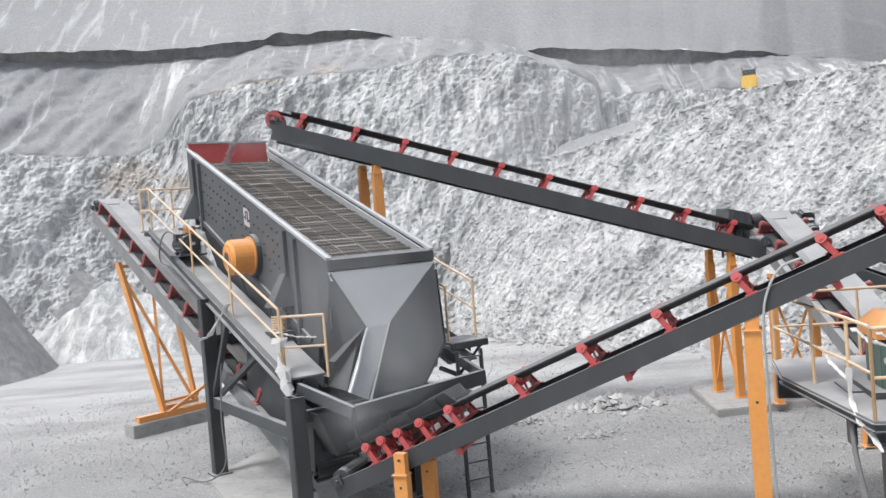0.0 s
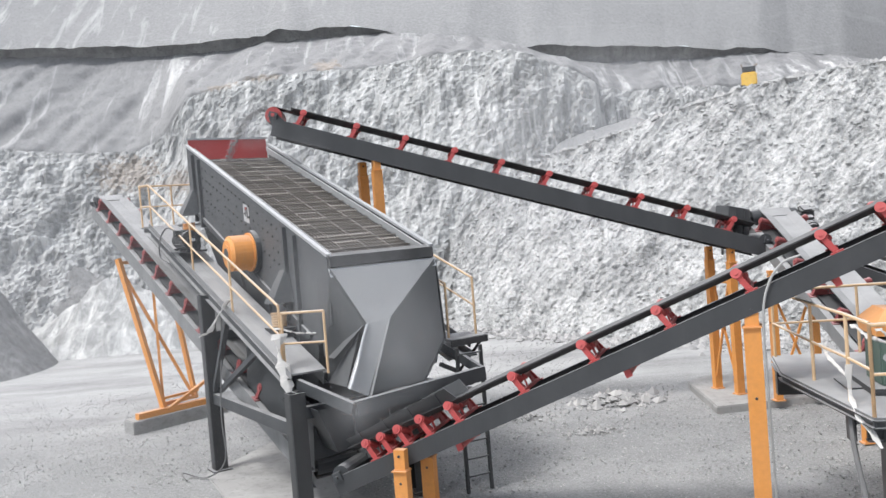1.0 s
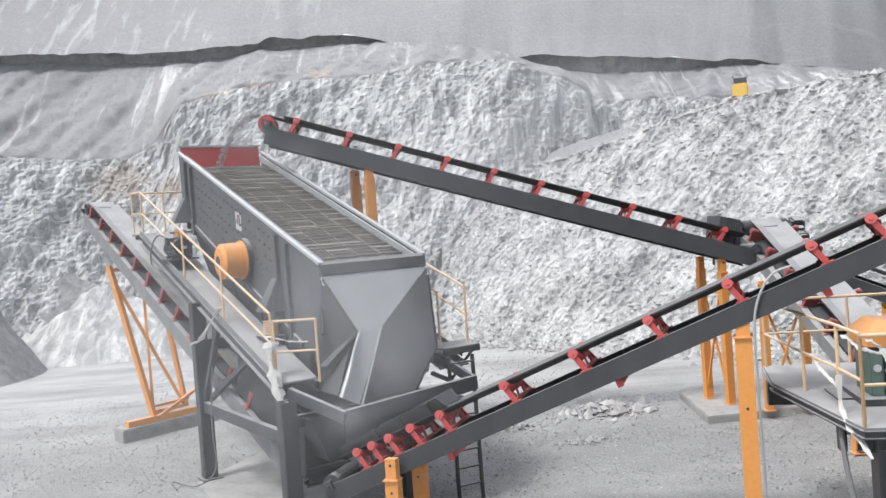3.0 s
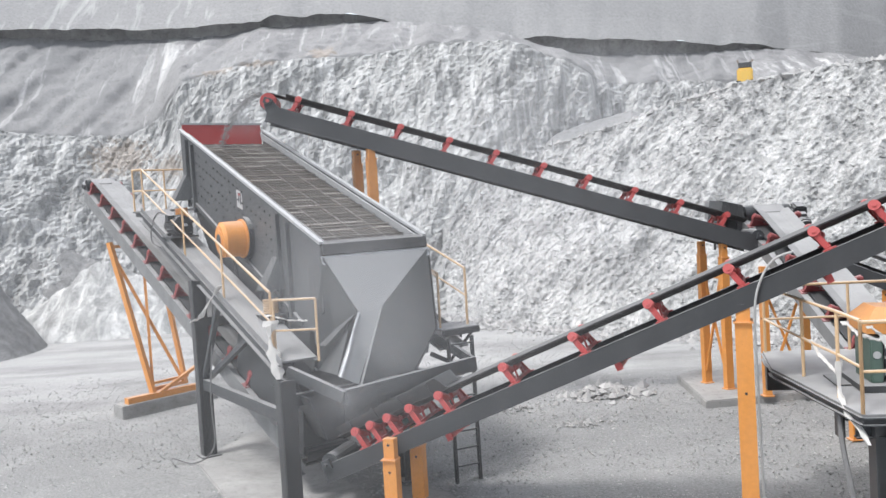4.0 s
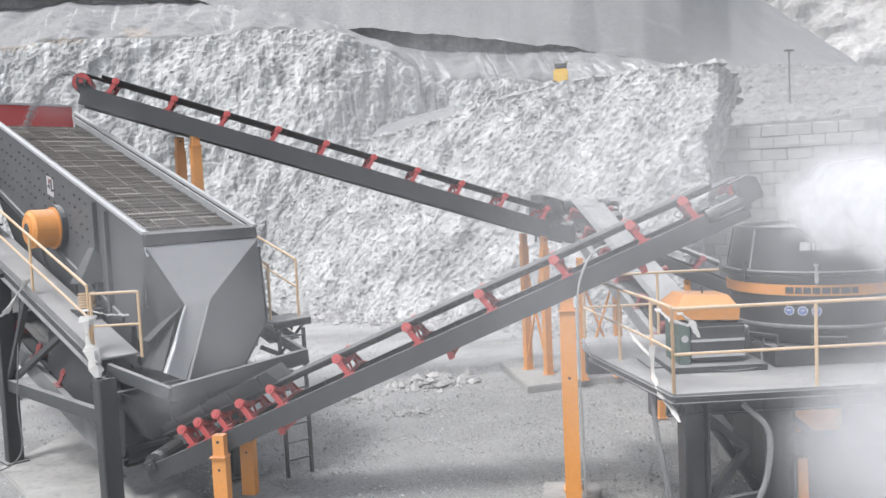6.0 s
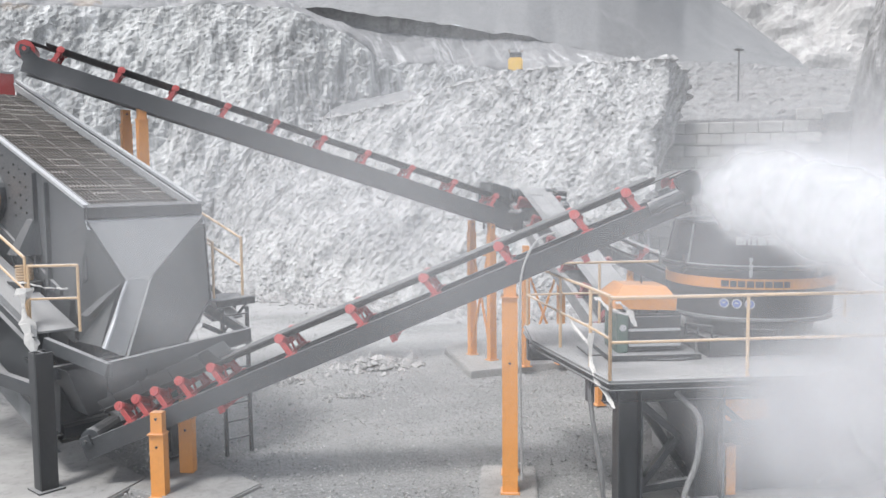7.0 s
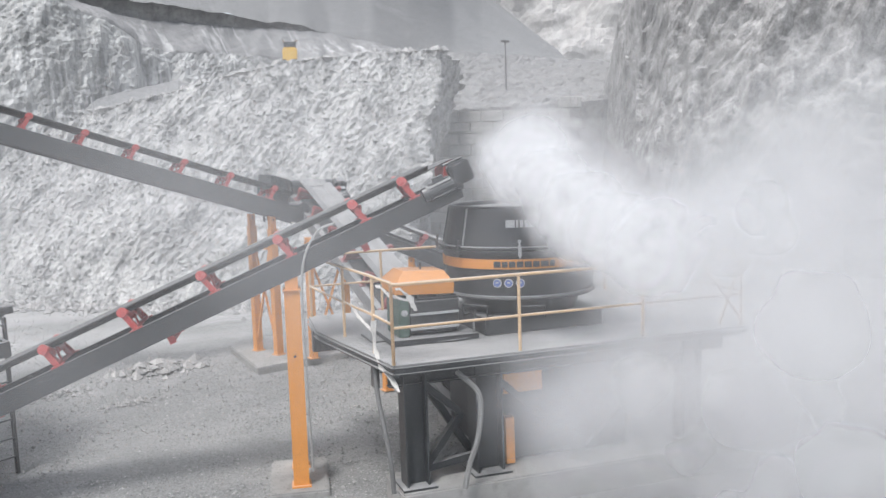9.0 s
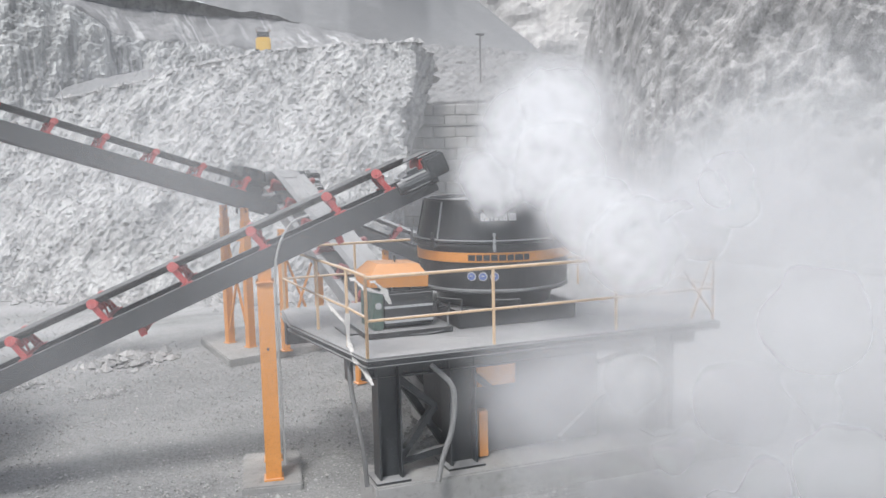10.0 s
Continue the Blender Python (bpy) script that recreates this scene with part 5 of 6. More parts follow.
cable("belt_cable", [tuple(on3(0.75, 4.12, -0.08)), tuple(on3(0.5, 4.02, -0.09)), tuple(on3(0.32, 3.75, -0.09)), tuple(on3(0.22, 3.3, -0.09)), tuple(on3(0.22, 2.2, -0.02)), tuple(on3(0.24, 0.3, 0.0))], 0.018, cable_pale, "thin pale cable down an orange column")
cable("ground_cable", [S(-0.62, 4.0, walk_z(4.0) - 0.25), S(-0.9, 3.75, 1.5), S(-0.95, 3.6, 0.5), S(-1.2, 4.1, 0.08), S(-1.5, 4.8, 0.09), S(-1.6, 4.2, 0.08)], 0.016, cable_mat, "thin black cable looping to the ground")


def rag(name, pts, width, label, twist=0.6):
    """A limp strip of torn cloth along the points."""
    b = B()
    pts = [Vector(p) for p in pts]
    rows = []
    n = 14
    for i in range(n + 1):
        t = i / n * (len(pts) - 1)
        k = min(int(t), len(pts) - 2)
        p = pts[k].lerp(pts[k + 1], t - k)
        an = twist * 6 * i / n + 0.5
        w = width * (0.6 + 0.5 * math.sin(i * 1.7) * 0.6 + 0.2) * (1 - 0.5 * (i / n) ** 3)
        side = Vector((math.cos(an), math.sin(an) * 0.5, 0.25 * math.sin(i * 2.3))) * w / 2
        rows.append((p - side, p + side * 0.9 + Vector((0, 0, 0.015 * math.sin(i * 3.1)))))
    v = [[b.verts.new(a), b.verts.new((Vector(a) + Vector(c)) / 2 + Vector((0.02, -0.02, 0))), b.verts.new(c)] for a, c in rows]
    for r0, r1 in zip(v, v[1:]):
        for j in range(2):
            b.faces.new((r0[j], r0[j + 1], r1[j + 1], r1[j]))
    me = mesh_of(name, b, cloth)
    ob = new(name, me)
    sol = ob.modifiers.new("thickness", "SOLIDIFY")
    sol.thickness = 0.012
    return tagged(ob, label, "cloth")


rag("torn_cloth", [S(-0.78, 0.52, 3.25), S(-0.88, 0.42, 2.95), S(-0.84, 0.36, 2.62), S(-0.80, 0.25, 2.22)], 0.36, "torn dirty white cloth tied to a handrail")
rag("torn_cloth", [S(-0.80, 0.62, 3.35), S(-0.55, 0.3, 3.25), S(-0.30, 0.12, 3.22)], 0.16, "torn dirty white cloth tied to a handrail")
rag("torn_cloth", [S(-0.80, 3.0, 3.75), S(-0.95, 3.25, 3.45), S(-1.0, 3.75, 3.1), S(-1.0, 4.45, 2.95)], 0.16, "torn dirty white cloth tied to a handrail")
rag("torn_cloth", [L(-0.16, 0.40, 0.50), L(-0.20, 0.36, 0.15), L(-0.17, 0.12, -0.05), L(-0.10, -0.22, -0.20), L(-0.06, -0.38, -0.34)], 0.15, "long torn white cloth hanging off the platform")
rag("torn_cloth", [L(-0.12, 0.25, 1.02), L(-0.05, -0.1, 0.90), L(0.12, -0.28, 0.85)], 0.14, "torn white cloth wrapped on the top rail")
rag("torn_cloth", [L(0.0, -0.32, 1.04), L(0.14, -0.34, 0.92), L(0.22, -0.34, 0.72)], 0.12, "torn white cloth wrapped on the top rail")
rag("torn_cloth", [L(-0.22, 1.6, 0.58), L(-0.24, 1.1, 0.46), L(-0.15, 0.6, 0.30)], 0.07, "torn white cloth caught on the knee rail")

# ---- yard details ----


def scatter(name, count, place, sizes, label, category, seed, material=pebble_mat):
    """Loose stones in one mesh, each a small uneven octahedron."""
    rng = random.Random(seed)
    verts, faces = [], []
    for _ in range(count):
        x, y, z = place(rng)
        r = sizes[0] * (sizes[1] / sizes[0]) ** (rng.random() ** 3)
        k = len(verts)
        a = rng.uniform(0, 6.28)
        ca, sa = math.cos(a), math.sin(a)
        for dx, dy, dz in ((1, 0, 0), (0, 1, 0.1), (-1, 0.2, 0), (0.1, -1, 0), (0.2, 0.1, 0.8), (0, 0, -0.7)):
            dx, dy, dz = (d * r * rng.uniform(0.6, 1.25) if d else rng.uniform(-0.2, 0.2) * r for d in (dx, dy, dz))
            verts.append((x + dx * ca - dy * sa, y + dx * sa + dy * ca, z + dz))
        faces += [(k + p, k + q, k + s) for p, q, s in ((0, 1, 4), (1, 2, 4), (2, 3, 4), (3, 0, 4), (1, 0, 5), (2, 1, 5), (3, 2, 5), (0, 3, 5))]
    me = bpy.data.meshes.new(name)
    me.from_pydata(verts, [], faces)
    me.materials.append(material)
    return tagged(new(name, me), label, category, kind="stuff")


def yard_place(rng):
    d = 9 + 24 * rng.random() ** 1.3
    az = radians(rng.uniform(-34, 40))
    return d * math.sin(az), d * math.cos(az), 0.0


scatter("gravel", 80000, yard_place, (0.009, 0.038), "loose grey stones strewn over the quarry floor", "gravel", 3)


def heap(cx, cy, sx, sy, h):
    def place(rng):
        x, y = rng.gauss(0, 0.5), rng.gauss(0, 0.5)
        return cx + x * sx, cy + y * sy, max(0, h * (1 - (x * x + y * y)) * rng.random())
    return place


scatter("rubble_heap", 420, heap(4.15, 21.9, 1.0, 0.7, 0.22), (0.04, 0.20), "small heap of broken stone on the yard", "rubble", 5)
scatter("rubble_heap", 200, heap(1.2, 21.0, 1.4, 0.5, 0.08), (0.03, 0.12), "low spread of broken stone on the yard", "rubble", 6)
scatter("rubble_heap", 160, heap(3.0, 19.0, 0.8, 0.4, 0.06), (0.02, 0.09), "low spread of broken stone on the yard", "rubble", 8)


def lie_on(ob, lo, hi):
    """Places on a slope, between two heights."""
    spots = [v.co.copy() for v in ob.data.vertices if lo < v.co.z < hi]

    def place(rng):
        p = spots[int(rng.random() * len(spots))]
        return p.x + rng.uniform(-0.06, 0.06), p.y - rng.uniform(0.0, 0.04), p.z + rng.uniform(-0.05, 0.05)
    return place


scatter("loose_rubble", 8000, lie_on(bpy.data.objects["rubble_bank"], 0.0, 11.5), (0.025, 0.15), "angular broken stone lying on the rock bank", "rubble", 31, rubble_face)
scatter("loose_rubble", 6000, lie_on(bpy.data.objects["rock_face"], -0.5, 14.0), (0.03, 0.17), "angular broken stone lying on the rock face", "rubble", 32, rock_face)


def foot_place(rng):
    az = rng.uniform(-30, 31)
    d = track([(-30, 45.5), (-21, 47), (-12.8, 43), (0.5, 39.5), (3.9, 36.2), (10.4, 32.3), (15.9, 31.4), (25, 30.4), (31, 32)], az)[0] - abs(rng.gauss(0, 1.1)) + 0.6
    p = bearing(az, d, 0)
    return p.x, p.y, 0.0


scatter("fallen_rock", 5000, foot_place, (0.04, 0.24), "fallen rock along the foot of the face", "rubble", 9)


def crest_place(rng):
    az = rng.uniform(5, 31)
    d, el = track(M_CREST, az)
    p = lift(az, d + rng.uniform(-0.5, 1.5), el)
    return p.x, p.y, p.z


scatter("crest_rock", 500, crest_place, (0.05, 0.35), "broken rock along the edge of the bank", "rubble", 10)


def mound(name, cx, cy, rx, ry, h, material, label, seed):
    """A soft heap of loose stone with an uneven skin."""
    b = B()
    n, m = 90, 44
    rows = []
    for j in range(m + 1):
        r = j / m
        row = []
        for i in range(n):
            an = 6.283185 * i / n
            x, y = cx + rx * r * math.cos(an), cy + ry * r * math.sin(an)
            z = h * max(0, 1 - r) ** 1.05 + (0.35 * rough((x, y, seed), 2.0, 4) + 0.25 * crag((x, y, seed), 0.9)) * min(1, (1 - r) * 6) - 0.1 * r
            row.append(b.verts.new((x, y, z)))
        rows.append(row)
    for r0, r1 in zip(rows, rows[1:]):
        for i in range(n):
            b.faces.new((r0[i], r0[(i + 1) % n], r1[(i + 1) % n], r1[i]))
    bmesh.ops.remove_doubles(b, verts=rows[0], dist=0.5)
    tagged(part(name, b, material), label, "heap")


mound("gravel_heap", -23.2, 36.6, 6.0, 5.6, 10.0, gravel_pile_mat, "tall heap of fine grey gravel", 2)
mound("boulder_heap", -11.8, 42.8, 4.5, 3.0, 3.3, rock_face, "low heap of pale broken rock below the face", 17)
mound("boulder_heap", -16.2, 43.0, 6.5, 4.0, 3.6, rock_face, "low heap of pale broken rock below the face", 7)
mound("gravel_talus", -21.0, 46.4, 8.5, 3.6, 4.9, gravel_pile_mat, "smooth fan of grey gravel against the rock face", 23)
mound("powder_heap", -10.6, 33.5, 1.5, 1.2, 0.35, floor_mat, "small low heap of pale powder", 11)

# retaining wall of cast blocks below the gravel terrace
wall_thing = thing("retaining_wall", Matrix.Translation(bearing(34.0, 58.6, 0)) @ pose(0, 0, 0, 0, 0, -34), "grey retaining wall of stacked cast concrete blocks", "wall", kind="structure")
b = box(B(), (0, 0, 0), (1.46, 0.75, 0.73))
bmesh.ops.bevel(b, geom=list(b.edges), offset=0.05, segments=1, affect="EDGES")
block_mesh = mesh_of("block", b, block_mat)
rng = random.Random(12)
for j in range(12):
    for i in range(7):
        x = -5.2 + i * 1.5 + (0.75 if j % 2 else 0)
        if j == 11 and i not in (0, 6):
            continue
        part("block", block_mesh, block_mat, wall_thing, m=pose(x, rng.uniform(-0.06, 0.06) + (0.55 if j > 8 else 0.0), 0.36 + j * 0.75, 0, 0, rng.uniform(-1.5, 1.5)))
part("coping", box(B(), (0.2, 0.0, 6.83), (10.6, 0.9, 0.14)), slab_mat, wall_thing, "pale concrete ledge on the wall")

lamp = thing("lamp_post", Matrix.Translation(lift(34.3, 66, 3.2)), "thin grey lamp post on the terrace", "lamp post")
part("pole", rod(B(), (0, 0, -0.6), (0, 0, 5.0), 0.09, 10, 0.05), cable_mat, lamp)
part("lamp_head", box(B(), (0, 0, 5.05), (0.6, 0.3, 0.12)), cable_mat, lamp)

mc = lift(20.25, 46, 6.5)
digger = thing("yellow_machine", Matrix.Translation((mc.x, mc.y, mc.z)) @ pose(0, 0, 0, 0, 0, -20), "small yellow drilling machine on the bench", "machine")
b = box(B(), (0, 0, 0.45), (0.75, 0.9, 0.75))
bmesh.ops.bevel(b, geom=list(b.edges), offset=0.07, segments=2, affect="EDGES")
part("machine_body", b, yellow, digger)
part("track", box(B(), (-0.32, 0, 0.06), (0.24, 1.2, 0.26)), steel_black, digger)
part("track", box(B(), (0.32, 0, 0.06), (0.24, 1.2, 0.26)), steel_black, digger)
part("cab", box(B(), (0.02, 0.0, 0.98), (0.62, 0.6, 0.24)), steel_dark, digger)
part("mast", rod(B(), (-0.25, -0.1, 0.95), (-0.33, -0.1, 1.28), 0.035, 8), mast_brown, digger)
part("mast", rod(B(), (0.15, -0.1, 1.05), (0.42, -0.1, 1.22), 0.04, 8), mast_brown, digger)
marker = thing("marker_stake", Matrix.Translation(lift(8.1, 41.5, 3.55)), "white marker stake on the rubble bank", "stake")
part("stake", rod(B(), (0, 0, -0.2), (-0.06, 0, 0.75), 0.035, 8), white_paint, marker)

# ---- dust ----


def dust_material(name, strength, fine=1.7, patch=(0.22, 0.66), tone=0.84, edge=0.05):
    """Airborne powder: a thin veil, patchy, fading out to the billow's rim."""
    m = bpy.data.materials.new(name)
    m.use_nodes = True
    n, l = m.node_tree.nodes, m.node_tree.links
    n.remove(n["Principled BSDF"])

    def calc(op, a, b):
        nd = n.new("ShaderNodeMath")
        nd.operation = op
        for sock, value in zip(nd.inputs, (a, b)):
            if isinstance(value, bpy.types.NodeSocket):
                l.new(value, sock)
            else:
                sock.default_value = value
        return nd.outputs[0]

    def fade(value, a, b):
        nd = n.new("ShaderNodeMapRange")
        nd.interpolation_type = "SMOOTHSTEP"
        l.new(value, nd.inputs["Value"])
        nd.inputs["From Min"].default_value, nd.inputs["From Max"].default_value = a, b
        return nd.outputs[0]

    co = n.new("ShaderNodeTexCoord").outputs["Object"]
    flat = n.new("ShaderNodeVectorMath")
    flat.operation = "MULTIPLY"
    l.new(co, flat.inputs[0])
    flat.inputs[1].default_value = (1, 0, 1)
    size = n.new("ShaderNodeVectorMath")
    size.operation = "LENGTH"
    l.new(flat.outputs[0], size.inputs[0])
    shift = n.new("ShaderNodeVectorMath")
    shift.operation = "ADD"
    l.new(co, shift.inputs[0])
    l.new(calc("MULTIPLY", n.new("ShaderNodeObjectInfo").outputs["Random"], 57.0), shift.inputs[1])
    billow = n.new("ShaderNodeTexNoise")
    l.new(shift.outputs[0], billow.inputs["Vector"])
    billow.inputs["Scale"].default_value, billow.inputs["Detail"].default_value, billow.inputs["Roughness"].default_value = fine, 2.6, 0.42
    billow.inputs["Distortion"].default_value = 0.25
    rim = calc("ADD", size.outputs["Value"], calc("MULTIPLY", calc("SUBTRACT", billow.outputs[0], 0.5), 0.7))
    alpha = calc("MULTIPLY", calc("MULTIPLY", fade(rim, 0.88, edge), fade(size.outputs["Value"], 1.0, 0.8)), calc("MULTIPLY", fade(billow.outputs[0], *patch), strength))
    both = n.new("ShaderNodeMixShader")
    for k, kind in ((1, "ShaderNodeBsdfDiffuse"), (2, "ShaderNodeBsdfTranslucent")):
        sh = n.new(kind)
        sh.inputs["Color"].default_value = (tone, tone, tone * 1.01, 1)
        l.new(sh.outputs[0], both.inputs[k])
    veil = n.new("ShaderNodeMixShader")
    l.new(alpha, veil.inputs[0])
    l.new(n.new("ShaderNodeBsdfTransparent").outputs[0], veil.inputs[1])
    l.new(both.outputs[0], veil.inputs[2])
    l.new(veil.outputs[0], n["Material Output"].inputs["Surface"])
    return m


def billow_mesh(name, material, seed):
    b = B()
    bmesh.ops.create_icosphere(b, subdivisions=4, radius=1.0)
    for v in b.verts:
        p = v.co.copy()
        v.co = Vector((p.x, p.y * 0.03, p.z)) + Vector((0, p.y, 0)) * 0.008 * rough(p + Vector((seed, 0, 0)), 0.8, 3)
    me = mesh_of(name, b, material)
    me.shade_smooth()
    return me


DENSE = billow_mesh("dust_dense", dust_material("dense_dust", 0.80, 1.7, (0.10, 0.50), 0.92, 0.22), 1)
MID = billow_mesh("dust_mid", dust_material("drifting_dust", 0.40, 1.2, (0.15, 0.62)), 2)
THIN = billow_mesh("dust_thin", dust_material("thin_dust", 0.24, 1.3, (0.18, 0.64)), 3)
VEIL = billow_mesh("dust_veil", dust_material("yard_dust", 0.27, 0.8), 5)
HAZE = billow_mesh("dust_haze", dust_material("faint_dust", 0.18, 0.8), 4)
AIR = billow_mesh("dust_air", dust_material("dusty_air", 0.085, 0.8), 6)
WISP = billow_mesh("dust_wisp", dust_material("wispy_dust", 0.10, 1.1, (0.2, 0.65)), 7)
PUFFS = []


WIND = 42.0
LAYERS = {"near": 0, "far": 0}


def puff(mesh, r, d, turn, rows, tall=1.0, label="billow of white dust drifting from the crusher"):
    """A billow r in radius at about distance d; rows: seconds, bearing, elevation. The plume's billows lie in layers across the wind."""
    ob = new("dust_cloud", mesh)
    ob.scale = (r, r, r * tall)
    tagged(ob, label, "dust cloud", "dust clouds", "stuff")
    depth = None
    if label.startswith("billow"):
        side = "near" if d < 11.0 else "far"
        depth = (11.0 if side == "near" else 14.0) - (0.21 if side == "near" else 0.14) * LAYERS[side]
        LAYERS[side] += 1
    PUFFS.append((ob, d, depth, turn, rows))


def five(a, b_, c, d_, e):
    return [(0.0, *a), (5.3, *a), (7.0, *b_), (8.0, *c), (9.0, *d_), (10.0, *e)]


puff(MID, 1.45, 9.6, 3, five((42.8, -15.8), (40.5, -14.1), (41.1, -14.6), (42.9, -15.2), (44.1, -15.5)))
puff(MID, 1.91, 9.7, -3, five((39.9, -19.2), (40.9, -16.7), (42.5, -18.0), (45.1, -18.7), (46.0, -19.1)))
puff(MID, 2.12, 9.8, 3, five((44.4, -18.1), (44.2, -15.0), (47.1, -15.4), (50.0, -16.3), (51.2, -16.3)))
puff(MID, 2.21, 9.9, -3, five((47.0, -14.2), (47.6, -12.7), (51.6, -12.7), (54.6, -14.6), (56.2, -14.9)))
puff(MID, 1.87, 9.5, 3, five((44.1, -19.3), (44.3, -19.1), (47.1, -20.7), (50.0, -21.0), (51.3, -21.4)))
puff(MID, 2.08, 9.6, -3, five((47.9, -18.1), (48.8, -17.1), (52.3, -19.2), (55.6, -19.8), (57.3, -20.0)))
puff(MID, 2.21, 10.2, 3, five((47.6, -9.5), (48.0, -8.5), (50.0, -8.7), (53.6, -11.0), (55.5, -10.9)))
puff(MID, 2.43, 11.2, -3, five((47.4, -7.1), (49.4, -5.3), (53.4, -5.3), (57.0, -7.1), (58.8, -7.3)))
puff(THIN, 1.57, 10.4, 3, five((46.1, -11.4), (45.2, -10.4), (44.3, -11.3), (46.2, -13.3), (47.4, -13.7)))
puff(THIN, 1.97, 12.0, -3, five((42.5, -7.2), (42.7, -7.3), (43.3, -8.1), (44.4, -9.4), (46.3, -9.8)))
puff(THIN, 1.37, 9.9, 3, five((37.6, -17.9), (36.3, -17.2), (37.5, -17.2), (38.8, -18.2), (38.1, -16.8)))
puff(THIN, 1.40, 9.7, -3, five((38.2, -19.1), (36.7, -19.9), (37.8, -20.7), (39.5, -21.3), (40.0, -21.4)))
puff(THIN, 1.31, 10.0, 3, five((39.5, -14.9), (38.6, -14.3), (39.7, -14.6), (41.1, -15.3), (41.5, -15.0)))
puff(THIN, 3.15, 12.6, -3, five((42.1, -0.1), (43.7, -0.9), (49.3, 0.3), (53.5, 0.0), (53.6, -0.5)))
puff(THIN, 3.53, 12.8, 3, five((46.3, -0.4), (48.2, -0.9), (53.3, -0.2), (58.0, -1.5), (58.6, -2.3)))
puff(THIN, 1.19, 9.5, -3, five((37.7, -16.3), (36.1, -15.2), (35.4, -15.8), (36.4, -16.4), (36.4, -16.1)))
puff(THIN, 1.16, 9.3, 3, five((37.9, -17.5), (37.4, -16.1), (37.3, -17.9), (38.8, -17.4), (39.0, -17.2)))
puff(THIN, 2.14, 12.5, -3, five((46.2, -4.1), (47.7, -3.1), (49.0, -2.5), (51.9, -3.0), (51.7, -2.2)))
puff(MID, 1.42, 13.4, -3, five((37.1, -2.3), (35.1, -1.6), (34.8, -1.3), (35.8, -0.6), (36.0, -2.1)))
puff(MID, 1.52, 13.2, 3, five((38.6, -2.3), (36.8, -1.7), (36.4, -1.3), (36.7, -0.3), (37.9, 1.3)))
puff(MID, 1.51, 13.2, -3, five((40.1, -2.5), (38.7, -2.2), (38.2, -2.2), (38.0, -2.3), (40.1, 2.5)))
puff(MID, 1.68, 13.1, 3, five((41.7, -2.8), (40.3, -2.8), (40.2, -3.4), (40.1, -4.2), (40.1, -1.3)))
puff(MID, 1.89, 12.8, -3, five((43.3, -3.5), (42.5, -3.6), (42.8, -4.5), (42.3, -5.6), (42.5, -4.9)))
puff(MID, 1.98, 12.7, 3, five((44.8, -4.2), (44.6, -4.2), (45.4, -5.4), (44.8, -6.5), (45.2, -6.7)))
puff(MID, 1.98, 12.7, -3, five((46.3, -4.8), (46.6, -4.6), (48.2, -5.4), (47.9, -5.8), (48.0, -5.1)))
puff(MID, 1.86, 12.7, 3, five((48.2, -4.6), (48.7, -3.9), (50.7, -4.4), (50.9, -4.4), (50.4, -2.9)))
puff(DENSE, 0.84, 13.2, 4, five((36.3, -2.1), (34.3, -1.4), (33.9, -1.1), (34.9, -0.4), (35.1, -1.9)))
puff(DENSE, 0.90, 13.0, -4, five((37.8, -2.1), (36.0, -1.5), (35.5, -1.1), (35.8, -0.0), (37.0, 1.5)))
puff(DENSE, 0.89, 12.9, 4, five((39.4, -2.3), (37.9, -2.0), (37.3, -2.0), (37.1, -2.1), (39.2, 2.7)))
puff(DENSE, 0.99, 12.8, -4, five((41.0, -2.6), (39.5, -2.6), (39.3, -3.2), (39.2, -4.0), (39.2, -1.1)))
puff(DENSE, 0.98, 12.6, 4, five((42.6, -3.3), (41.7, -3.4), (41.9, -4.3), (41.4, -5.4), (41.6, -4.7)))
puff(DENSE, 1.02, 12.4, -4, five((44.2, -4.0), (43.8, -4.0), (44.5, -5.3), (43.9, -6.3), (44.3, -6.5)))
puff(MID, 1.02, 12.4, 4, five((45.7, -4.7), (45.9, -4.5), (47.4, -5.3), (47.1, -5.6), (47.1, -4.9)))
puff(MID, 0.96, 12.4, -4, five((47.6, -4.4), (48.0, -3.8), (50.0, -4.2), (50.1, -4.2), (49.5, -2.7)))
# the wide veil that blows across the yard
FAINT = "wide faint veil of dust blowing over the yard"
puff(VEIL, 3.1, 7.8, 0.8, [(0.0, 86, -5), (4.2, 76, -5), (5.5, 46, -5), (7.0, 6, -6), (8.0, 8, -6), (10.0, 12, -6)], 0.85, FAINT)
puff(HAZE, 6.5, 18.5, -0.7, [(0.0, 70, 0), (4.2, 60, 0), (5.5, 46, 0), (7.0, 36, 0), (8.0, 36, 0), (10.0, 36, 0)], 0.75, FAINT)
puff(VEIL, 2.5, 7.5, -0.7, [(0.0, 92, -5), (4.2, 82, -5), (5.5, 62, -5), (7.0, 36, -6), (8.0, 40, -6), (9.0, 52, -6), (10.0, 60, -6)], 0.9, FAINT)
puff(HAZE, 9.0, 26.0, 0.5, [(0.0, 10, 3), (5.0, 10, 3), (7.5, 22, 4), (10.0, 24, 4)], 0.6, FAINT)
puff(AIR, 4.9, 7.3, 0.4, [(0.0, -42, -4), (3.0, -16, -4), (4.5, -2, -4), (7.5, 10, -5), (10.0, 14, -5)], 0.72, FAINT)
puff(AIR, 4.8, 7.0, -0.4, [(0.0, 84, -4), (4.5, 64, -4), (5.6, 44, -4), (7.0, 22, -4), (8.0, 26, -4), (9.0, 40, -4), (10.0, 50, -5)], 0.75, FAINT)
SMALL = "small haze of dust where the stone falls"


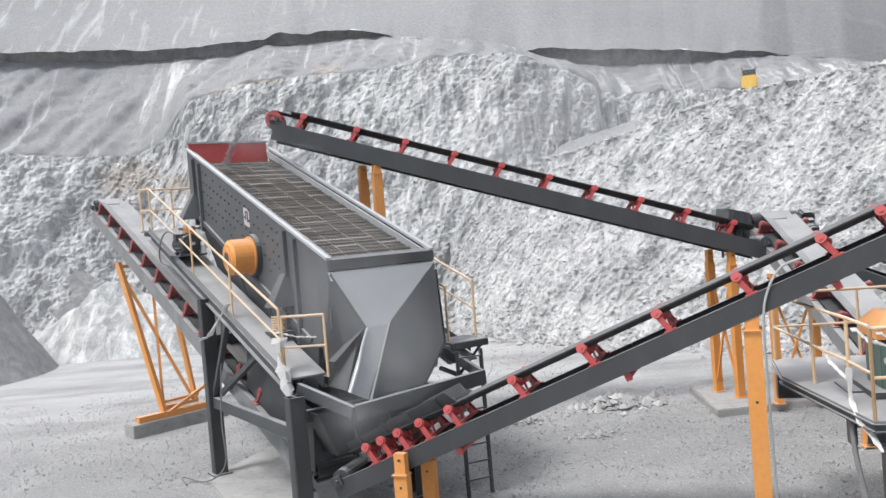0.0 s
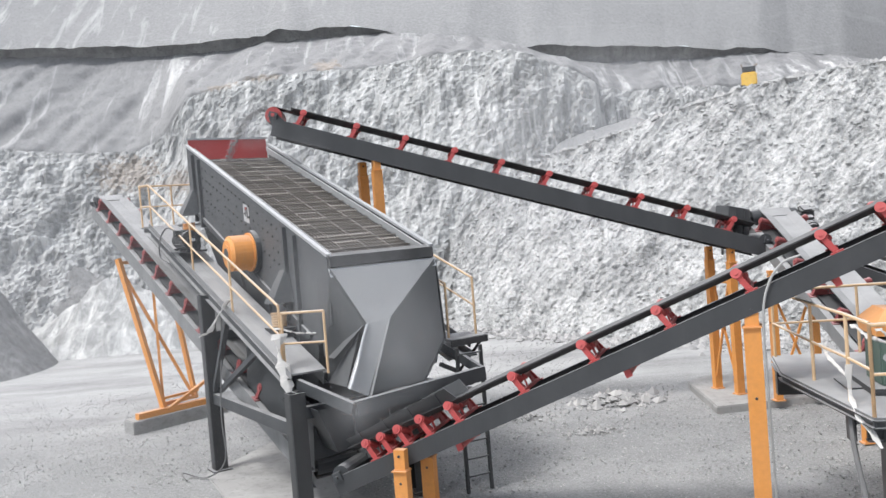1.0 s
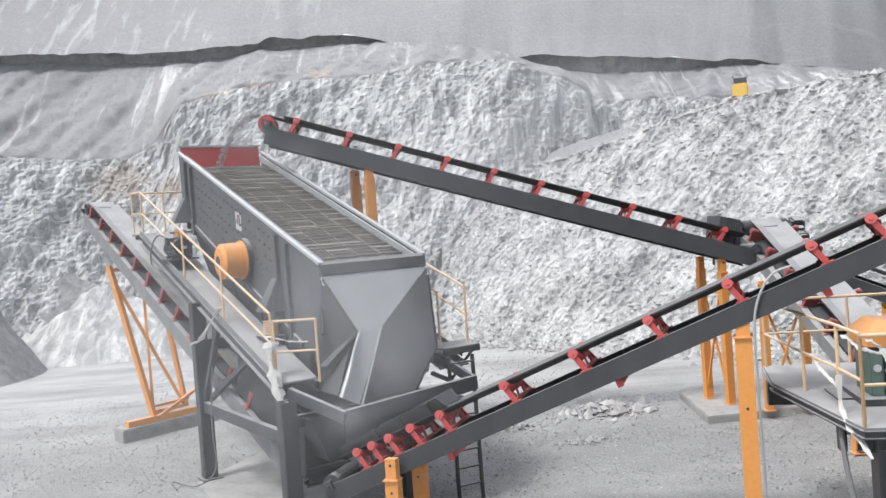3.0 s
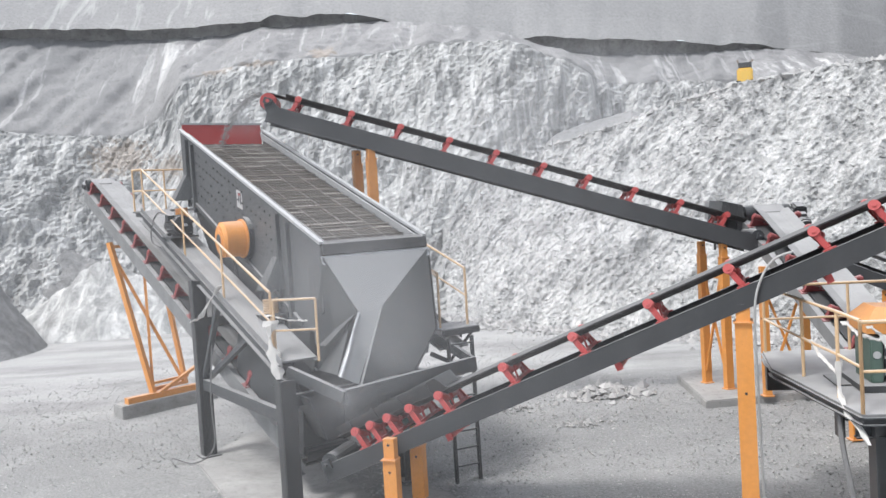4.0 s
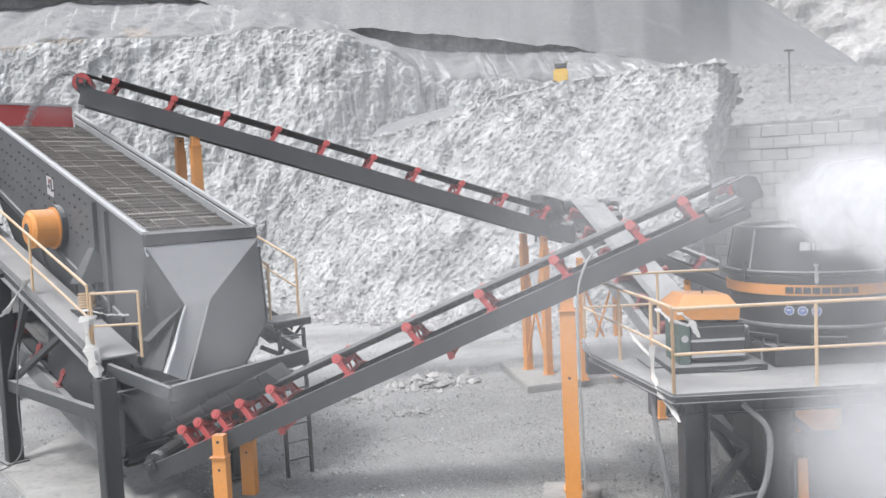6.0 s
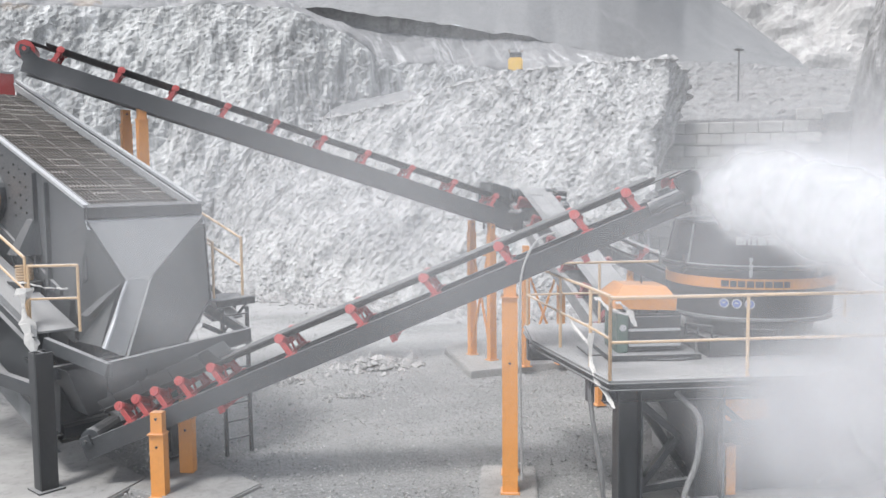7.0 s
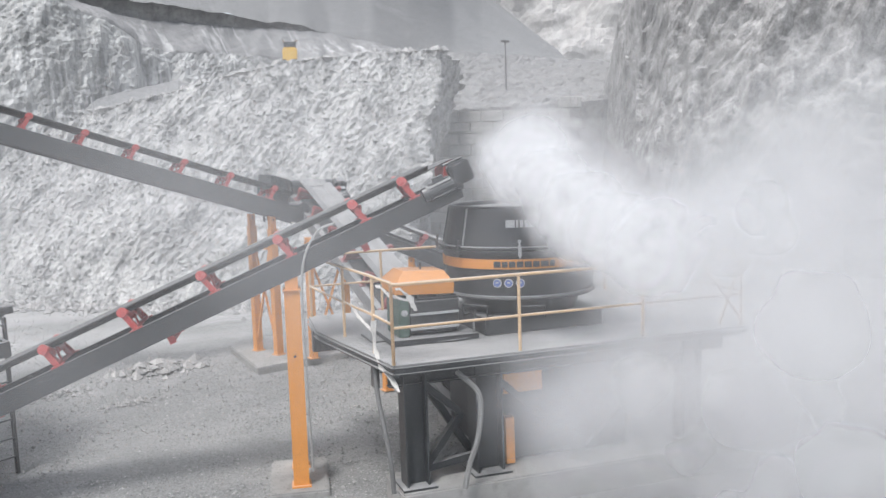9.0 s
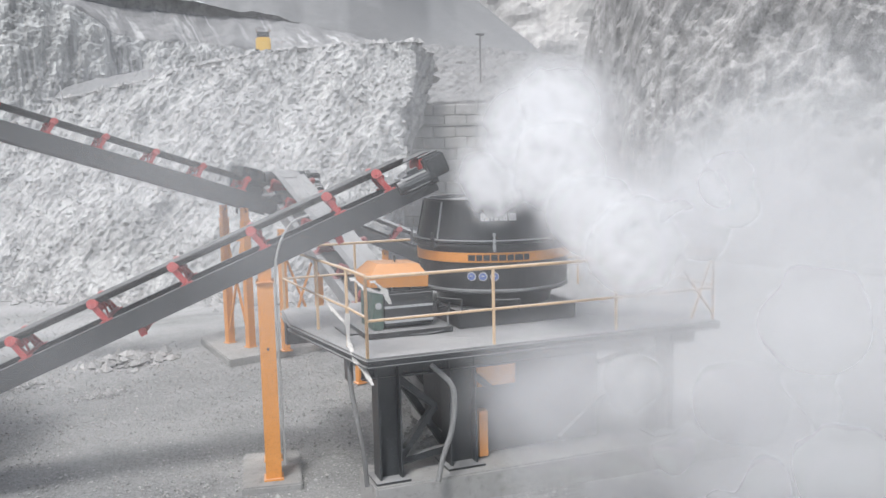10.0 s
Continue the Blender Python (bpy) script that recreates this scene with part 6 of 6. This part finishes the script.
def hanging(r, d, turn, az, el, tall=0.9):
    """A haze that stays about one spot."""
    puff(WISP, r, d, turn, [(0.0, az, el), (2.5, az + 0.3, el + 0.2), (5.0, az - 0.2, el - 0.1), (7.5, az + 0.2, el + 0.2), (10.0, az, el)], tall, SMALL)


hanging(1.15, 13.0, 3, -5.4, -10.4)
hanging(0.70, 13.2, -3, -6.8, -12.4)
hanging(1.10, 12.8, 2, -3.2, -7.8, 1.1)
hanging(1.70, 12.6, -2, -7.0, -4.5)
hanging(0.90, 20.2, 4, -11.9, 6.6)
hanging(1.10, 19.6, -3, -9.4, 4.6, 0.7)

# stone thrown off the head of the screen feed belt


def thrown(rng):
    t = rng.random() ** 0.8 * 0.62
    x = HEAD1.x - 0.2 - 2.0 * t + rng.gauss(0, 0.03)
    y = HEAD1.y + rng.gauss(0, 0.13)
    return x, y, HEAD1.z + 0.30 + 0.45 * t - 4.9 * t * t + rng.gauss(0, 0.035)


falling = scatter("falling_stone", 2200, thrown, (0.008, 0.03), "stream of crushed stone thrown off the belt", "crushed stone", 21, gravel_pile_mat)


def motions():
    """All that moves: billows of dust, head pulleys, the shaking screen."""
    for ob, d, depth, turn, rows in PUFFS:
        spots = []
        for t, az, el in rows:
            reach = d if depth is None else depth / math.cos(radians(az - WIND))
            spots.append((t, Matrix.Translation(lift(az, reach, el)) @ pose(0, 0, 0, 0, turn * t, -az if depth is None else -WIND)))
        walk(ob, spots)
    walk(falling, [(i / 10, Matrix.Translation(((i % 3 - 1) * 0.03, (i % 2) * 0.02, (1 - i % 3) * 0.04))) for i in range(101)])
    for ob in (pulley1, pulley3):
        home = ob.matrix_basis.copy()
        walk(ob, [(i / 6, home @ pose(0, 0, 0, 0, 72 * i, 0)) for i in range(61)])
    shake = [(0.004, 0.0, 0.002), (-0.003, 0.004, -0.003), (0.0, -0.004, 0.004), (-0.002, 0.002, -0.004)]
    walk(screen_box, [(i / 10, Matrix.Translation(shake[i % 4]) @ SCREEN) for i in range(101)])


motions()
